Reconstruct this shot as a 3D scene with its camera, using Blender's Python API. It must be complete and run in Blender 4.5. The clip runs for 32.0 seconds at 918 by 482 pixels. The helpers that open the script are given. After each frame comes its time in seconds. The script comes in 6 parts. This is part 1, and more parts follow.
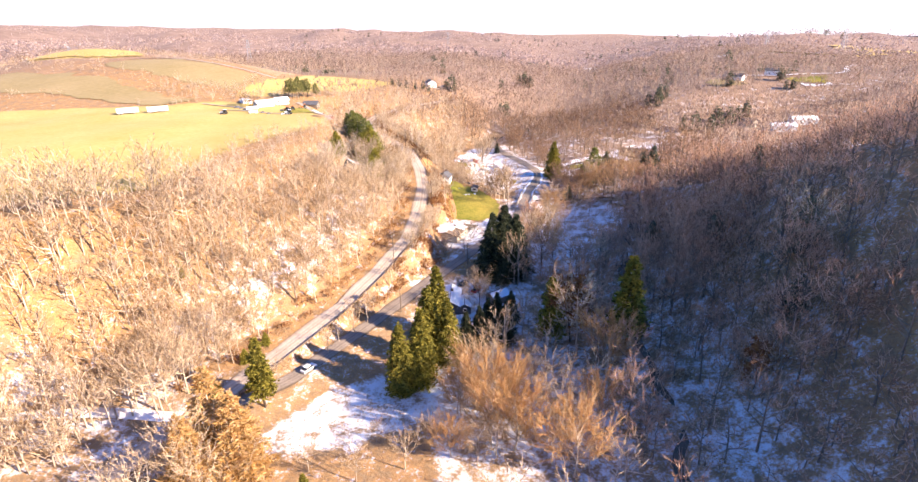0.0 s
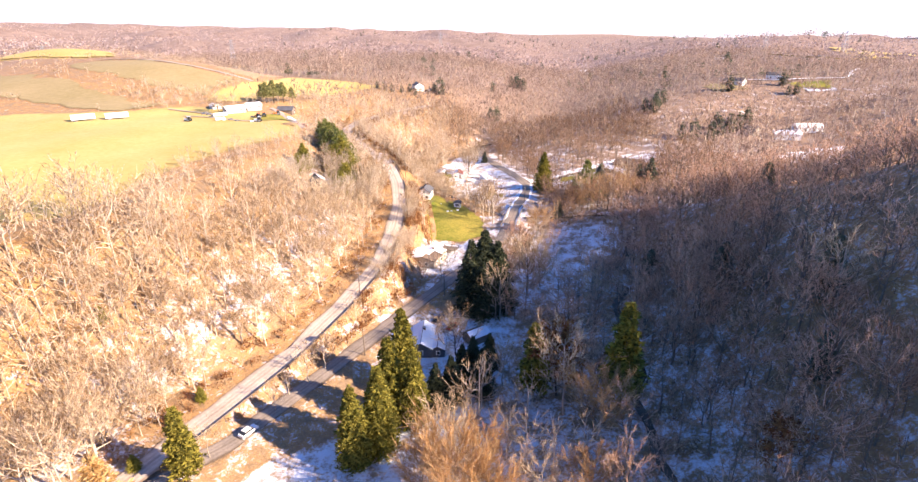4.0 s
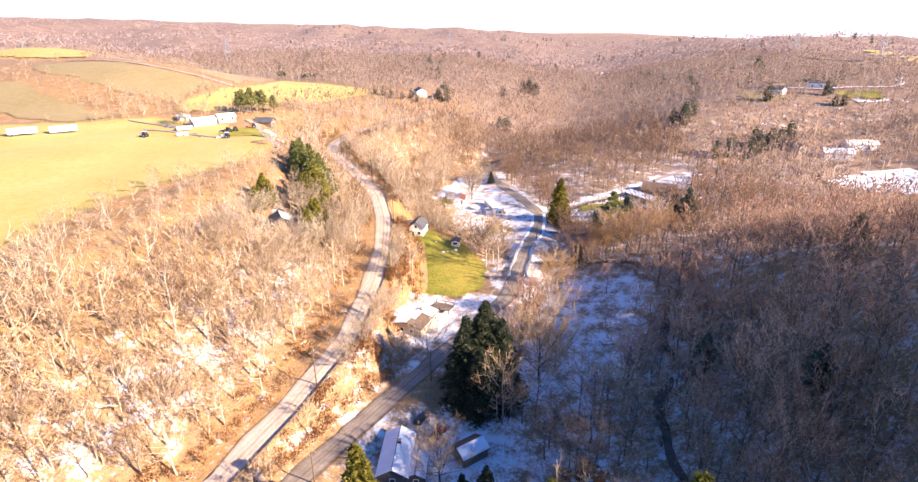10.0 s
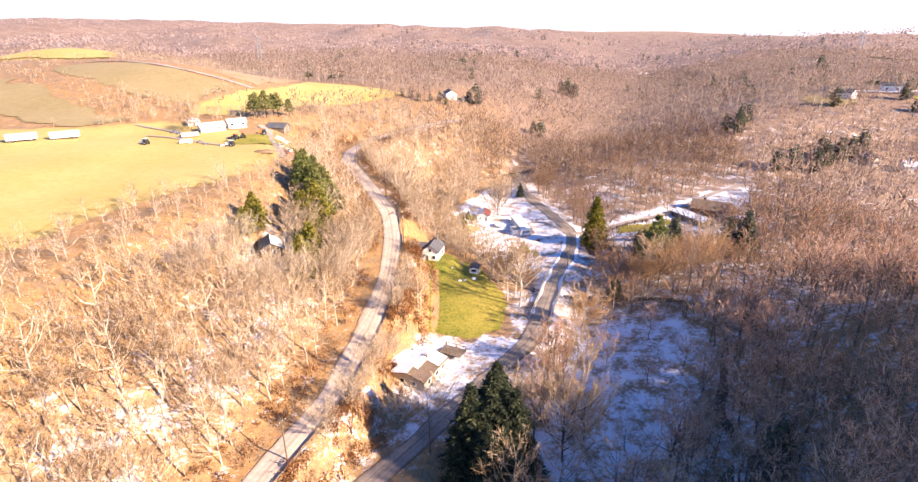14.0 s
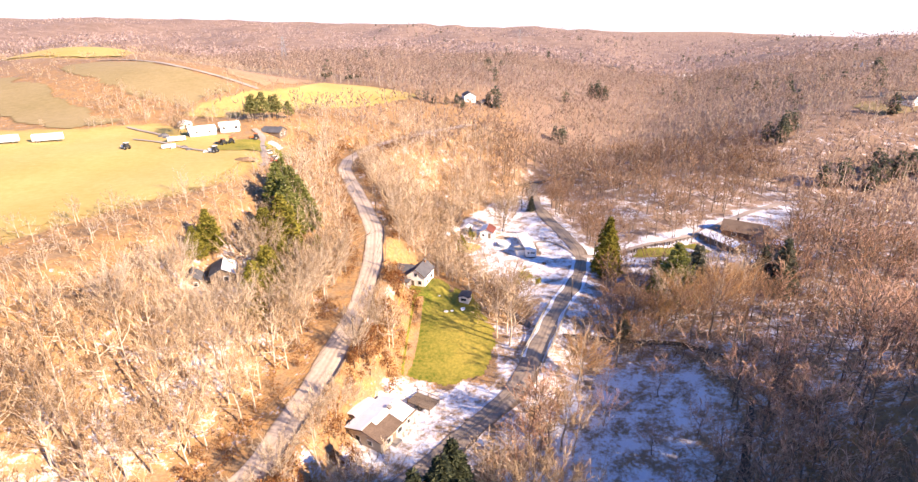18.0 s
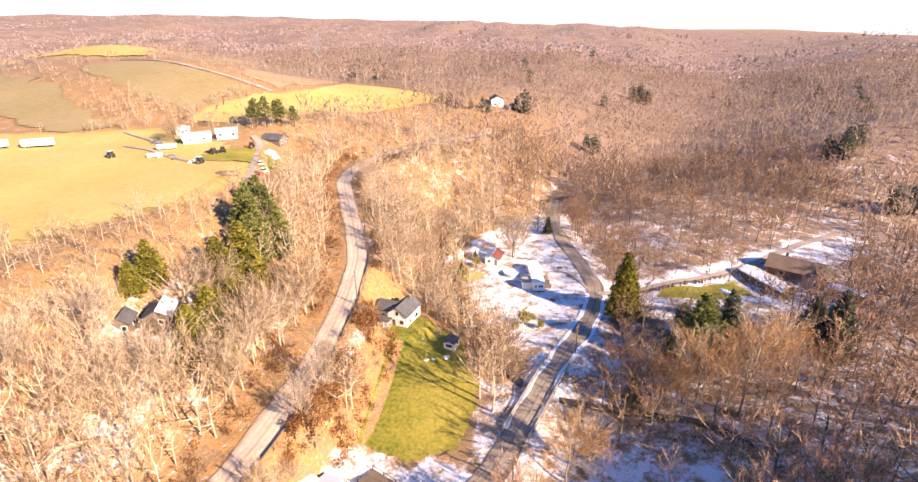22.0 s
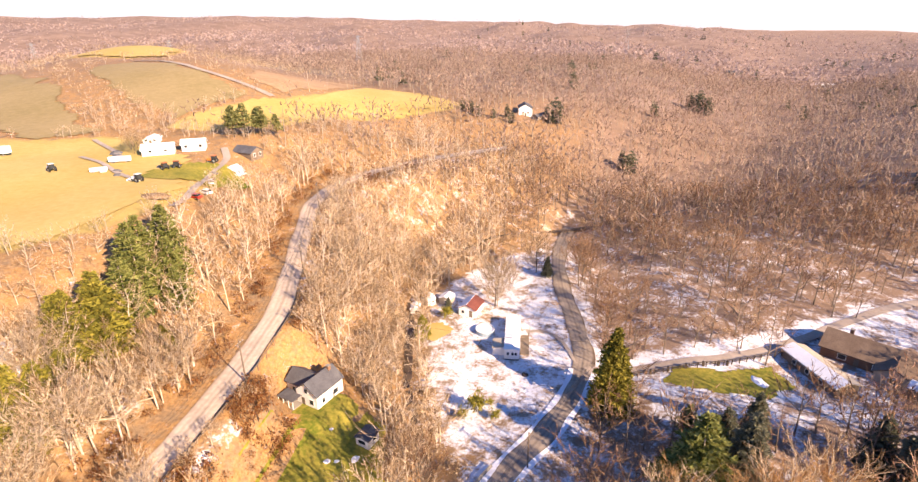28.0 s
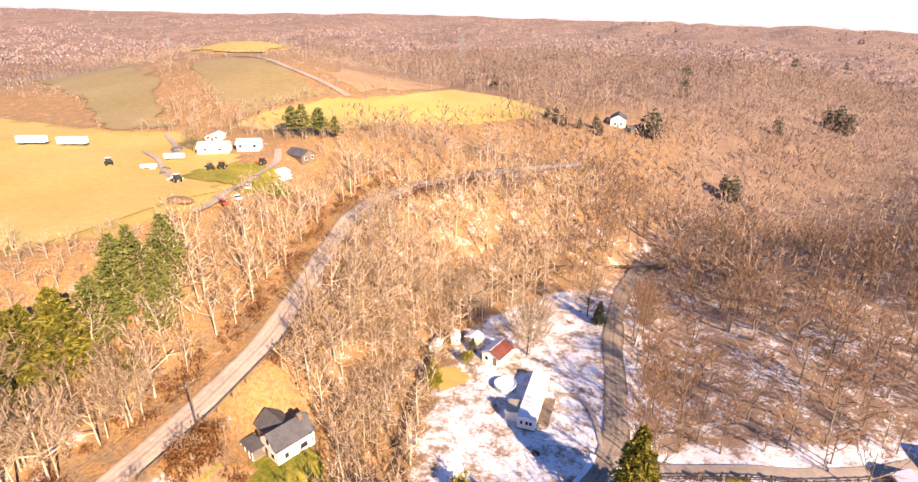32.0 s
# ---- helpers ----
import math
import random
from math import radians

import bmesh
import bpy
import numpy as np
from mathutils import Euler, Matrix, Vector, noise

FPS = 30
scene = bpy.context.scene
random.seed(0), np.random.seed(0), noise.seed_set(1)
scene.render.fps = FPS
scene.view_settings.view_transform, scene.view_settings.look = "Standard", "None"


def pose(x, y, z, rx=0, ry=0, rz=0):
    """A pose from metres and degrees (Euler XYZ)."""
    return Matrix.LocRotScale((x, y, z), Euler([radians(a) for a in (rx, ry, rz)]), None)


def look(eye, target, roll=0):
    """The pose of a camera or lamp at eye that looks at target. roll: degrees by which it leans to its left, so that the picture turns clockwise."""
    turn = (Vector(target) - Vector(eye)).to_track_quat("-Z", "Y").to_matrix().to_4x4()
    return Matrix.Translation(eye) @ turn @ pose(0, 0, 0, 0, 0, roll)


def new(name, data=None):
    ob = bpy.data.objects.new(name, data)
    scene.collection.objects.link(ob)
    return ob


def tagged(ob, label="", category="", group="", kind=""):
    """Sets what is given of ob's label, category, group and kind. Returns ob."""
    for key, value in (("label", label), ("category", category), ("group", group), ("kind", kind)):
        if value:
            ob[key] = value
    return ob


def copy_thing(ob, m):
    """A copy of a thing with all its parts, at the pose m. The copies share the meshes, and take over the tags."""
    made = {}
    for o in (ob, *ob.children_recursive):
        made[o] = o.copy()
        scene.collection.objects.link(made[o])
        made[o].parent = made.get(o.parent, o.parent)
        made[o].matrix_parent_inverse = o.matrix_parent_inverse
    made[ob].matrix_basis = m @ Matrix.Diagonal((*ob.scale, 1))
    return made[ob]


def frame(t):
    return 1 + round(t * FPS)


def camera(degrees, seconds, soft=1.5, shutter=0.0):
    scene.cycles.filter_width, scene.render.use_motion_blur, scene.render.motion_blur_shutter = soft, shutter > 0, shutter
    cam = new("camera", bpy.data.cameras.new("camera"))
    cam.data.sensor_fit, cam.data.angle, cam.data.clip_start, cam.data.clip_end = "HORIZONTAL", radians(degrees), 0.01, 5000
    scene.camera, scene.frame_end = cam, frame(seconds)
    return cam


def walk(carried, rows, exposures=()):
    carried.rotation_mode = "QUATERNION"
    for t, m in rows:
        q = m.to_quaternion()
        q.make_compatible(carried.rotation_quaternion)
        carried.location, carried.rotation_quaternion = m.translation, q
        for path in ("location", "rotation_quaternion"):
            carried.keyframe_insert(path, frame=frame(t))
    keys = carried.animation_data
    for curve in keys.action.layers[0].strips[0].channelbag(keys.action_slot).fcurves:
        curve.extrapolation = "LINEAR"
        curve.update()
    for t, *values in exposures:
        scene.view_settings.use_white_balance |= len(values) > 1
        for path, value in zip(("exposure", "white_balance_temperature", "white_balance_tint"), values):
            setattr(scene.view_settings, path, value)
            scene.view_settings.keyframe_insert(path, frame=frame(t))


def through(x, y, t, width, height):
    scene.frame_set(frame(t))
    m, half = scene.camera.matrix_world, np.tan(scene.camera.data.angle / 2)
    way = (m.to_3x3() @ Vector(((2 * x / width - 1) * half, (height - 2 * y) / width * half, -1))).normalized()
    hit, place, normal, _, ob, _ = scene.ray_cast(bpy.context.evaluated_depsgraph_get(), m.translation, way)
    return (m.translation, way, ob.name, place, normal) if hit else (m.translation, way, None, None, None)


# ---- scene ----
cam = camera(80.21, 32.0, soft=1.4)
# seconds, x, y, z, tilt, turn, lean
PATH = [
    (0.0, -0.15, -0.22, 78.07, 68.51, -6.68, -1.06),
    (0.5, 1.32, 2.04, 77.95, 68.57, -6.48, -1.01),
    (1.0, 2.72, 4.54, 77.93, 68.58, -6.31, -0.98),
    (1.5, 3.99, 7.19, 78.01, 68.56, -6.33, -0.96),
    (2.0, 5.13, 9.92, 78.15, 68.53, -6.54, -0.93),
    (2.5, 6.18, 12.75, 78.33, 68.49, -6.84, -0.88),
    (3.0, 7.21, 15.73, 78.54, 68.46, -7.17, -0.83),
    (3.5, 8.25, 18.87, 78.76, 68.44, -7.32, -0.79),
    (5.5, 12.58, 33.15, 79.66, 68.47, -6.11, -0.54),
    (6.0, 13.59, 36.92, 79.81, 68.45, -6.08, -0.53),
    (6.5, 14.54, 40.76, 79.93, 68.40, -5.85, -0.57),
    (7.0, 15.45, 44.64, 80.04, 68.34, -5.62, -0.60),
    (7.5, 16.28, 48.51, 80.12, 68.31, -5.46, -0.60),
    (8.0, 17.05, 52.34, 80.20, 68.30, -5.51, -0.57),
    (8.5, 17.75, 56.14, 80.29, 68.30, -5.50, -0.51),
    (9.0, 18.39, 59.93, 80.39, 68.29, -5.55, -0.45),
    (9.5, 19.00, 63.70, 80.49, 68.26, -5.59, -0.40),
    (10.0, 19.59, 67.44, 80.59, 68.23, -6.04, -0.38),
    (10.5, 20.22, 71.13, 80.67, 68.21, -7.65, -0.37),
    (11.0, 20.93, 74.72, 80.71, 68.20, -7.38, -0.36),
    (11.5, 21.77, 78.17, 80.70, 68.20, -6.20, -0.37),
    (12.0, 22.76, 81.46, 80.62, 68.18, -5.72, -0.44),
    (12.5, 23.92, 84.61, 80.48, 68.17, -5.22, -0.52),
    (13.0, 25.22, 87.65, 80.30, 68.17, -4.27, -0.58),
    (13.5, 26.62, 90.63, 80.10, 68.17, -2.80, -0.63),
    (14.0, 28.10, 93.60, 79.90, 68.17, -1.91, -0.69),
    (14.5, 29.67, 96.54, 79.70, 68.17, -1.40, -0.74),
    (16.5, 36.86, 107.65, 78.87, 68.17, 0.58, -0.92),
    (17.0, 38.66, 110.41, 78.77, 68.19, 1.19, -0.84),
    (17.5, 40.44, 113.19, 78.73, 68.22, 1.56, -0.72),
    (18.0, 42.20, 115.99, 78.74, 68.22, 1.90, -0.63),
    (18.5, 43.91, 118.87, 78.82, 68.21, 2.24, -0.58),
    (19.0, 45.56, 121.83, 78.96, 68.19, 3.23, -0.56),
    (19.5, 47.20, 124.88, 79.14, 68.15, 4.06, -0.56),
    (20.0, 48.84, 128.03, 79.33, 68.11, 4.63, -0.57),
    (20.5, 50.53, 131.29, 79.51, 68.06, 5.41, -0.58),
    (21.0, 52.25, 134.65, 79.66, 68.02, 5.95, -0.59),
    (21.5, 53.99, 138.09, 79.77, 68.00, 6.40, -0.59),
    (22.0, 55.72, 141.58, 79.83, 67.98, 6.82, -0.60),
    (22.5, 57.42, 145.09, 79.84, 67.96, 7.17, -0.61),
    (23.0, 59.12, 148.61, 79.81, 67.94, 7.61, -0.62),
    (23.5, 60.85, 152.14, 79.73, 67.93, 8.17, -0.63),
    (24.0, 62.63, 155.68, 79.62, 67.92, 8.65, -0.65),
    (24.5, 64.47, 159.22, 79.50, 67.93, 8.93, -0.69),
    (25.0, 66.37, 162.72, 79.37, 67.94, 9.30, -0.75),
    (25.5, 68.30, 166.17, 79.22, 67.96, 9.79, -0.79),
    (27.5, 76.20, 179.47, 78.71, 68.13, 12.82, -0.70),
    (28.0, 78.08, 182.84, 78.64, 68.15, 13.92, -0.66),
    (28.5, 79.92, 186.23, 78.59, 68.17, 15.43, -0.62),
    (29.0, 81.73, 189.62, 78.57, 68.19, 17.04, -0.58),
    (29.5, 83.48, 193.01, 78.57, 68.20, 18.89, -0.54),
    (30.0, 85.13, 196.43, 78.60, 68.22, 20.64, -0.48),
    (30.5, 86.65, 199.93, 78.66, 68.23, 22.42, -0.39),
    (31.0, 88.03, 203.50, 78.76, 68.21, 24.26, -0.28),
    (31.5, 89.26, 207.15, 78.92, 68.16, 25.27, -0.17),
    (32.0, 90.33, 210.88, 79.14, 68.09, 25.98, -0.07),
]
# seconds, stops, white balance
EXPOSURES = [(0.0, 1.97, 5850, 17), (10.0, 1.93, 5900, 18), (20.0, 1.79, 6250, 19), (32.0, 1.58, 6650, 20)]
walk(cam, [(t, pose(x, y, z, tilt, 0, turn) @ pose(0, 0, 0, 0, 0, lean)) for t, x, y, z, tilt, turn, lean in PATH], EXPOSURES)
# ==== path end ====
# ---- world, sun, exposure ----
SUN_TO = Vector((0.86, -0.51, 0.0)).normalized() * math.cos(radians(27)) + Vector((0, 0, math.sin(radians(27))))
world = bpy.data.worlds.new("sky")
scene.world = world
world.use_nodes = True
wn = world.node_tree.nodes
sky = wn.new("ShaderNodeTexSky")
sky.sky_type = "NISHITA"
sky.sun_disc = False
sky.sun_elevation = radians(27)
sky.sun_rotation = math.atan2(SUN_TO.x, SUN_TO.y)
sky.air_density, sky.dust_density, sky.ozone_density = 1.0, 0.0, 10.0
wn["Background"].inputs[1].default_value = 0.084
world.node_tree.links.new(sky.outputs[0], wn["Background"].inputs[0])
sun = new("sun", bpy.data.lights.new("sun", "SUN"))
sun.data.energy, sun.data.angle, sun.data.color = 5.0, radians(0.6), (1.0, 0.77, 0.51)
sun.matrix_world = look(SUN_TO * 300 + Vector((0, 200, 0)), (0, 200, 0))


# ---- materials ----
def material(name, rough=0.9):
    m = bpy.data.materials.new(name)
    m.use_nodes = True
    n, l = m.node_tree.nodes, m.node_tree.links
    b = n["Principled BSDF"]
    b.inputs["Roughness"].default_value = rough
    b.inputs["Specular IOR Level"].default_value = 0.25
    return m, n, l, b


def noise_node(n, l, scale, detail=4.0, rough=0.6, coords=None):
    t = n.new("ShaderNodeTexNoise")
    t.inputs["Scale"].default_value, t.inputs["Detail"].default_value, t.inputs["Roughness"].default_value = scale, detail, rough
    if coords is None:
        coords = n.new("ShaderNodeTexCoord").outputs["Object"]
    l.new(coords, t.inputs["Vector"])
    return t


def ramp_node(n, l, value, stops):
    r = n.new("ShaderNodeValToRGB")
    e = r.color_ramp.elements
    while len(e) < len(stops):
        e.new(0.5)
    for k, (p, c) in enumerate(stops):
        e[k].position, e[k].color = p, (*c, 1) if len(c) == 3 else c
    l.new(value, r.inputs["Fac"])
    return r


def mix_node(n, l, fac, a, b, kind="MIX"):
    x = n.new("ShaderNodeMix")
    x.data_type, x.blend_type = "RGBA", kind
    for socket, v in ((x.inputs[0], fac), (x.inputs[6], a), (x.inputs[7], b)):
        if isinstance(v, (int, float)):
            socket.default_value = v
        elif isinstance(v, tuple):
            socket.default_value = (*v, 1)
        else:
            l.new(v, socket)
    return x.outputs[2]


def bump_node(n, l, b, height, strength=0.4, distance=0.1):
    k = n.new("ShaderNodeBump")
    k.inputs["Strength"].default_value, k.inputs["Distance"].default_value = strength, distance
    l.new(height, k.inputs["Height"])
    l.new(k.outputs[0], b.inputs["Normal"])


def mottled(name, dark, light, fine=8.0, coarse=0.4, rough=0.85, bump=0.3, vary=0.0, metal=0.0):
    """A surface with grain and larger stains; vary: how far whole pieces differ."""
    m, n, l, b = material(name, rough)
    b.inputs["Metallic"].default_value = metal
    co = n.new("ShaderNodeTexCoord").outputs["Object"]
    a, c = noise_node(n, l, fine, 5, 0.65, co), noise_node(n, l, coarse, 3, 0.6, co)
    mid = n.new("ShaderNodeMath")
    mid.operation = "ADD"
    l.new(a.outputs["Fac"], mid.inputs[0])
    l.new(c.outputs["Fac"], mid.inputs[1])
    half = n.new("ShaderNodeMath")
    half.operation = "MULTIPLY"
    half.inputs[1].default_value = 0.5
    l.new(mid.outputs[0], half.inputs[0])
    col = ramp_node(n, l, half.outputs[0], [(0.36, dark), (0.64, light)]).outputs["Color"]
    if vary:
        info = n.new("ShaderNodeObjectInfo")
        tint = ramp_node(n, l, info.outputs["Random"], [(0.0, (1 - vary,) * 3), (1.0, (1 + vary * 0.4,) * 3)])
        col = mix_node(n, l, 1.0, col, tint.outputs["Color"], "MULTIPLY")
    l.new(col, b.inputs["Base Color"])
    if bump:
        bump_node(n, l, b, a.outputs["Fac"], bump, 0.05)
    return m


def island_mat(name, stops, rough=0.9, through=0.4):
    """Twigs, leaves and clumps: every piece takes a tone of its own, larger drifts lie over the whole wood."""
    m, n, l, b = material(name, rough)
    geo = n.new("ShaderNodeNewGeometry")
    drift = noise_node(n, l, 0.03, 3, 0.6, geo.outputs["Position"])
    add = n.new("ShaderNodeMath")
    add.operation = "MULTIPLY_ADD"
    l.new(geo.outputs["Random Per Island"], add.inputs[0])
    add.inputs[1].default_value = 0.85
    l.new(drift.outputs["Fac"], add.inputs[2])
    sub = n.new("ShaderNodeMath")
    sub.operation = "SUBTRACT"
    sub.inputs[1].default_value = 0.4
    l.new(add.outputs[0], sub.inputs[0])
    r = ramp_node(n, l, sub.outputs[0], stops)
    l.new(r.outputs["Color"], b.inputs["Base Color"])
    # thin twigs, needles and withered leaves let part of the light through
    leaf, both = n.new("ShaderNodeBsdfTranslucent"), n.new("ShaderNodeMixShader")
    l.new(r.outputs["Color"], leaf.inputs["Color"])
    both.inputs[0].default_value = through
    l.new(b.outputs[0], both.inputs[1])
    l.new(leaf.outputs[0], both.inputs[2])
    l.new(both.outputs[0], n["Material Output"].inputs["Surface"])
    return m


SNOW = (0.76, 0.775, 0.81)


def ground_material():
    m, n, l, b = material("forest_floor", 0.95)
    co = n.new("ShaderNodeTexCoord").outputs["Object"]
    fine, mid, big = noise_node(n, l, 1.3, 8, 0.75, co), noise_node(n, l, 0.22, 6, 0.72, co), noise_node(n, l, 0.02, 3, 0.6, co)
    litter = ramp_node(n, l, fine.outputs["Fac"], [(0.3, (0.16, 0.076, 0.024)), (0.48, (0.34, 0.185, 0.064)), (0.68, (0.44, 0.285, 0.125))])
    tan = ramp_node(n, l, fine.outputs["Fac"], [(0.3, (0.155, 0.1, 0.055)), (0.65, (0.315, 0.222, 0.132))])
    fac = ramp_node(n, l, mid.outputs["Fac"], [(0.42, (0, 0, 0)), (0.62, (1, 1, 1))])
    floor = mix_node(n, l, fac.outputs["Color"], litter.outputs["Color"], tan.outputs["Color"])
    grass_at = n.new("ShaderNodeAttribute")
    grass_at.attribute_name = "grass"
    grass = ramp_node(n, l, fine.outputs["Fac"], [(0.3, (0.36, 0.26, 0.07)), (0.7, (0.46, 0.345, 0.12))])
    floor = mix_node(n, l, grass_at.outputs["Fac"], floor, grass.outputs["Color"])
    wood_at = n.new("ShaderNodeAttribute")
    wood_at.attribute_name = "farwood"
    drift = noise_node(n, l, 0.035, 5, 0.62, co)
    # floor colour of the woods: greyed for haze, darkened for tree shade
    wood = ramp_node(n, l, drift.outputs["Fac"], [(0.36, (0.19, 0.13, 0.098)), (0.64, (0.28, 0.198, 0.15))])
    floor = mix_node(n, l, wood_at.outputs["Fac"], floor, wood.outputs["Color"])
    snow_at = n.new("ShaderNodeAttribute")
    snow_at.attribute_name = "snow"
    # snow lies where its share exceeds the unevenness of the ground
    lie = n.new("ShaderNodeMath")
    lie.operation = "MULTIPLY_ADD"
    l.new(fine.outputs["Fac"], lie.inputs[0])
    lie.inputs[1].default_value = 0.8
    l.new(mid.outputs["Fac"], lie.inputs[2])
    over = n.new("ShaderNodeMath")
    over.operation = "MULTIPLY_ADD"
    l.new(lie.outputs[0], over.inputs[0])
    over.inputs[1].default_value = -1.6
    l.new(snow_at.outputs["Fac"], over.inputs[2])
    add = n.new("ShaderNodeMath")
    add.operation = "ADD"
    l.new(over.outputs[0], add.inputs[0])
    add.inputs[1].default_value = 1.1
    cover = ramp_node(n, l, add.outputs[0], [(0.0, (0, 0, 0)), (0.3, (1, 1, 1))])
    white = ramp_node(n, l, fine.outputs["Fac"], [(0.3, (0.62, 0.645, 0.71)), (0.6, SNOW)])
    col = mix_node(n, l, cover.outputs["Color"], floor, white.outputs["Color"])
    l.new(col, b.inputs["Base Color"])
    bump_node(n, l, b, fine.outputs["Fac"], 0.7, 0.5)
    return m


M_GROUND = ground_material()
M_FIELD = mottled("winter_grass_field", (0.39, 0.28, 0.075), (0.48, 0.36, 0.13), 0.5, 0.03, 0.95, 0.2)
M_LAWN = mottled("lawn_grass", (0.078, 0.108, 0.008), (0.35, 0.275, 0.048), 1.2, 0.06, 0.95, 0.3)
M_PASTURE = mottled("pasture_grass", (0.223, 0.174, 0.0744), (0.31, 0.236, 0.118), 0.4, 0.02, 0.95, 0.2)
M_STUBBLE = mottled("brown_stubble", (0.27, 0.165, 0.09), (0.4, 0.27, 0.15), 0.4, 0.03, 0.95, 0.2)
M_GRAVEL = mottled("pale_gravel", (0.285, 0.236, 0.192), (0.397, 0.335, 0.279), 1.2, 0.15, 0.9, 0.3)


def road_material(name, dark, light, fine=1.2, coarse=0.15, rough=0.9, bump=0.3):
    """Worn paving: polished wheel tracks, darker middle and crumbling dirty edges along the lane."""
    m = mottled(name, dark, light, fine, coarse, rough, bump)
    n, l = m.node_tree.nodes, m.node_tree.links
    b = n["Principled BSDF"]
    base = b.inputs["Base Color"].links[0].from_socket
    lane = n.new("ShaderNodeAttribute")
    lane.attribute_name = "lane"
    co = n.new("ShaderNodeTexCoord").outputs["Object"]
    wob = noise_node(n, l, 0.35, 4, 0.7, co)
    add = n.new("ShaderNodeMath")
    add.operation = "MULTIPLY_ADD"
    l.new(wob.outputs["Fac"], add.inputs[0])
    add.inputs[1].default_value = 0.12
    l.new(lane.outputs["Fac"], add.inputs[2])
    wear = ramp_node(n, l, add.outputs[0], [(0.06, (0.62, 0.55, 0.47)), (0.14, (0.95, 0.95, 0.95)), (0.27, (1.12, 1.12, 1.12)), (0.36, (0.92, 0.92, 0.92)), (0.46, (1.1, 1.1, 1.1)), (0.56, (0.72, 0.71, 0.7)), (0.66, (1.1, 1.1, 1.1)), (0.75, (0.92, 0.92, 0.92)), (0.86, (1.12, 1.12, 1.12)), (0.97, (0.9, 0.9, 0.9)), (1.0, (0.62, 0.55, 0.47))])
    l.new(mix_node(n, l, 1.0, base, wear.outputs["Color"], "MULTIPLY"), b.inputs["Base Color"])
    return m


M_UPPER = road_material("pale_worn_asphalt", (0.35, 0.283, 0.222), (0.5, 0.415, 0.335))
M_ASPHALT = road_material("dark_asphalt", (0.18, 0.147, 0.116), (0.31, 0.256, 0.205), 1.5, 0.15, 0.85, 0.3)
M_SNOW = mottled("packed_snow", (0.62, 0.645, 0.71), SNOW, 2.0, 0.2, 0.7, 0.4)
M_WATER = mottled("brown_stream_water", (0.06, 0.045, 0.03), (0.14, 0.1, 0.065), 0.6, 0.1, 0.25, 0.2)
M_BARK = mottled("pale_bark", (0.3, 0.24, 0.175), (0.56, 0.47, 0.37), 2.0, 0.3, 0.9, 0.4, 0.35)
# grey-brown bark, its colour darkened for the shade on the valley trunks
M_SHADEBARK = mottled("shaded_grey_brown_bark", (0.1, 0.075, 0.055), (0.24, 0.19, 0.145), 2.0, 0.3, 0.9, 0.4)
M_DARKBARK = mottled("dark_bark", (0.0372, 0.0279, 0.0217), (0.0992, 0.0744, 0.0558), 2.0, 0.3, 0.9, 0.4)
M_TWIG = island_mat("tan_twigs", [(0.12, (0.16, 0.095, 0.045)), (0.5, (0.45, 0.32, 0.182)), (0.88, (0.74, 0.6, 0.42))])
M_PALETWIG = island_mat("pale_twigs", [(0.15, (0.3, 0.22, 0.14)), (0.5, (0.52, 0.41, 0.28)), (0.85, (0.7, 0.6, 0.45))])
# far twigs greyed, ridge twigs paled further: distance haze put into the colours
M_HAZEWOODS = island_mat("hazy_far_twigs", [(0.12, (0.17, 0.112, 0.086)), (0.5, (0.35, 0.252, 0.19)), (0.88, (0.5, 0.38, 0.29))])
M_HAZERIDGE = island_mat("hazy_pale_ridge_twigs", [(0.12, (0.26, 0.19, 0.165)), (0.5, (0.43, 0.33, 0.29)), (0.88, (0.54, 0.43, 0.385))])
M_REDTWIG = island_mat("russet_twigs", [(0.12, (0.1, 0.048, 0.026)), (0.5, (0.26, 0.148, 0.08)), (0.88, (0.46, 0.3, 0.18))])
# brown twigs lightened in colour in place of sky light on the shaded hill
M_SHADETWIG = island_mat("shade_lifted_brown_twigs", [(0.12, (0.24, 0.12, 0.07)), (0.5, (0.52, 0.32, 0.2)), (0.88, (0.7, 0.49, 0.35))])
M_RUST = island_mat("rust_leaves", [(0.2, (0.124, 0.0434, 0.0155)), (0.5, (0.236, 0.093, 0.031)), (0.8, (0.31, 0.167, 0.062))])
M_TANLEAF = island_mat("tan_withered_leaves", [(0.2, (0.28, 0.145, 0.055)), (0.5, (0.48, 0.285, 0.12)), (0.8, (0.6, 0.4, 0.2))])
M_GOLD = island_mat("golden_brown_leaves", [(0.2, (0.33, 0.18, 0.05)), (0.5, (0.5, 0.31, 0.11)), (0.8, (0.6, 0.42, 0.19))])
M_SPRUCE = island_mat("spruce_needles", [(0.2, (0.075, 0.073, 0.012)), (0.5, (0.21, 0.19, 0.027)), (0.8, (0.34, 0.29, 0.05))])
M_CEDAR = island_mat("yellow_green_needles", [(0.2, (0.12, 0.118, 0.02)), (0.5, (0.27, 0.245, 0.038)), (0.8, (0.39, 0.34, 0.06))])
M_PINE = island_mat("pine_needles", [(0.2, (0.08, 0.1, 0.024)), (0.5, (0.2, 0.22, 0.056)), (0.8, (0.32, 0.32, 0.1))])
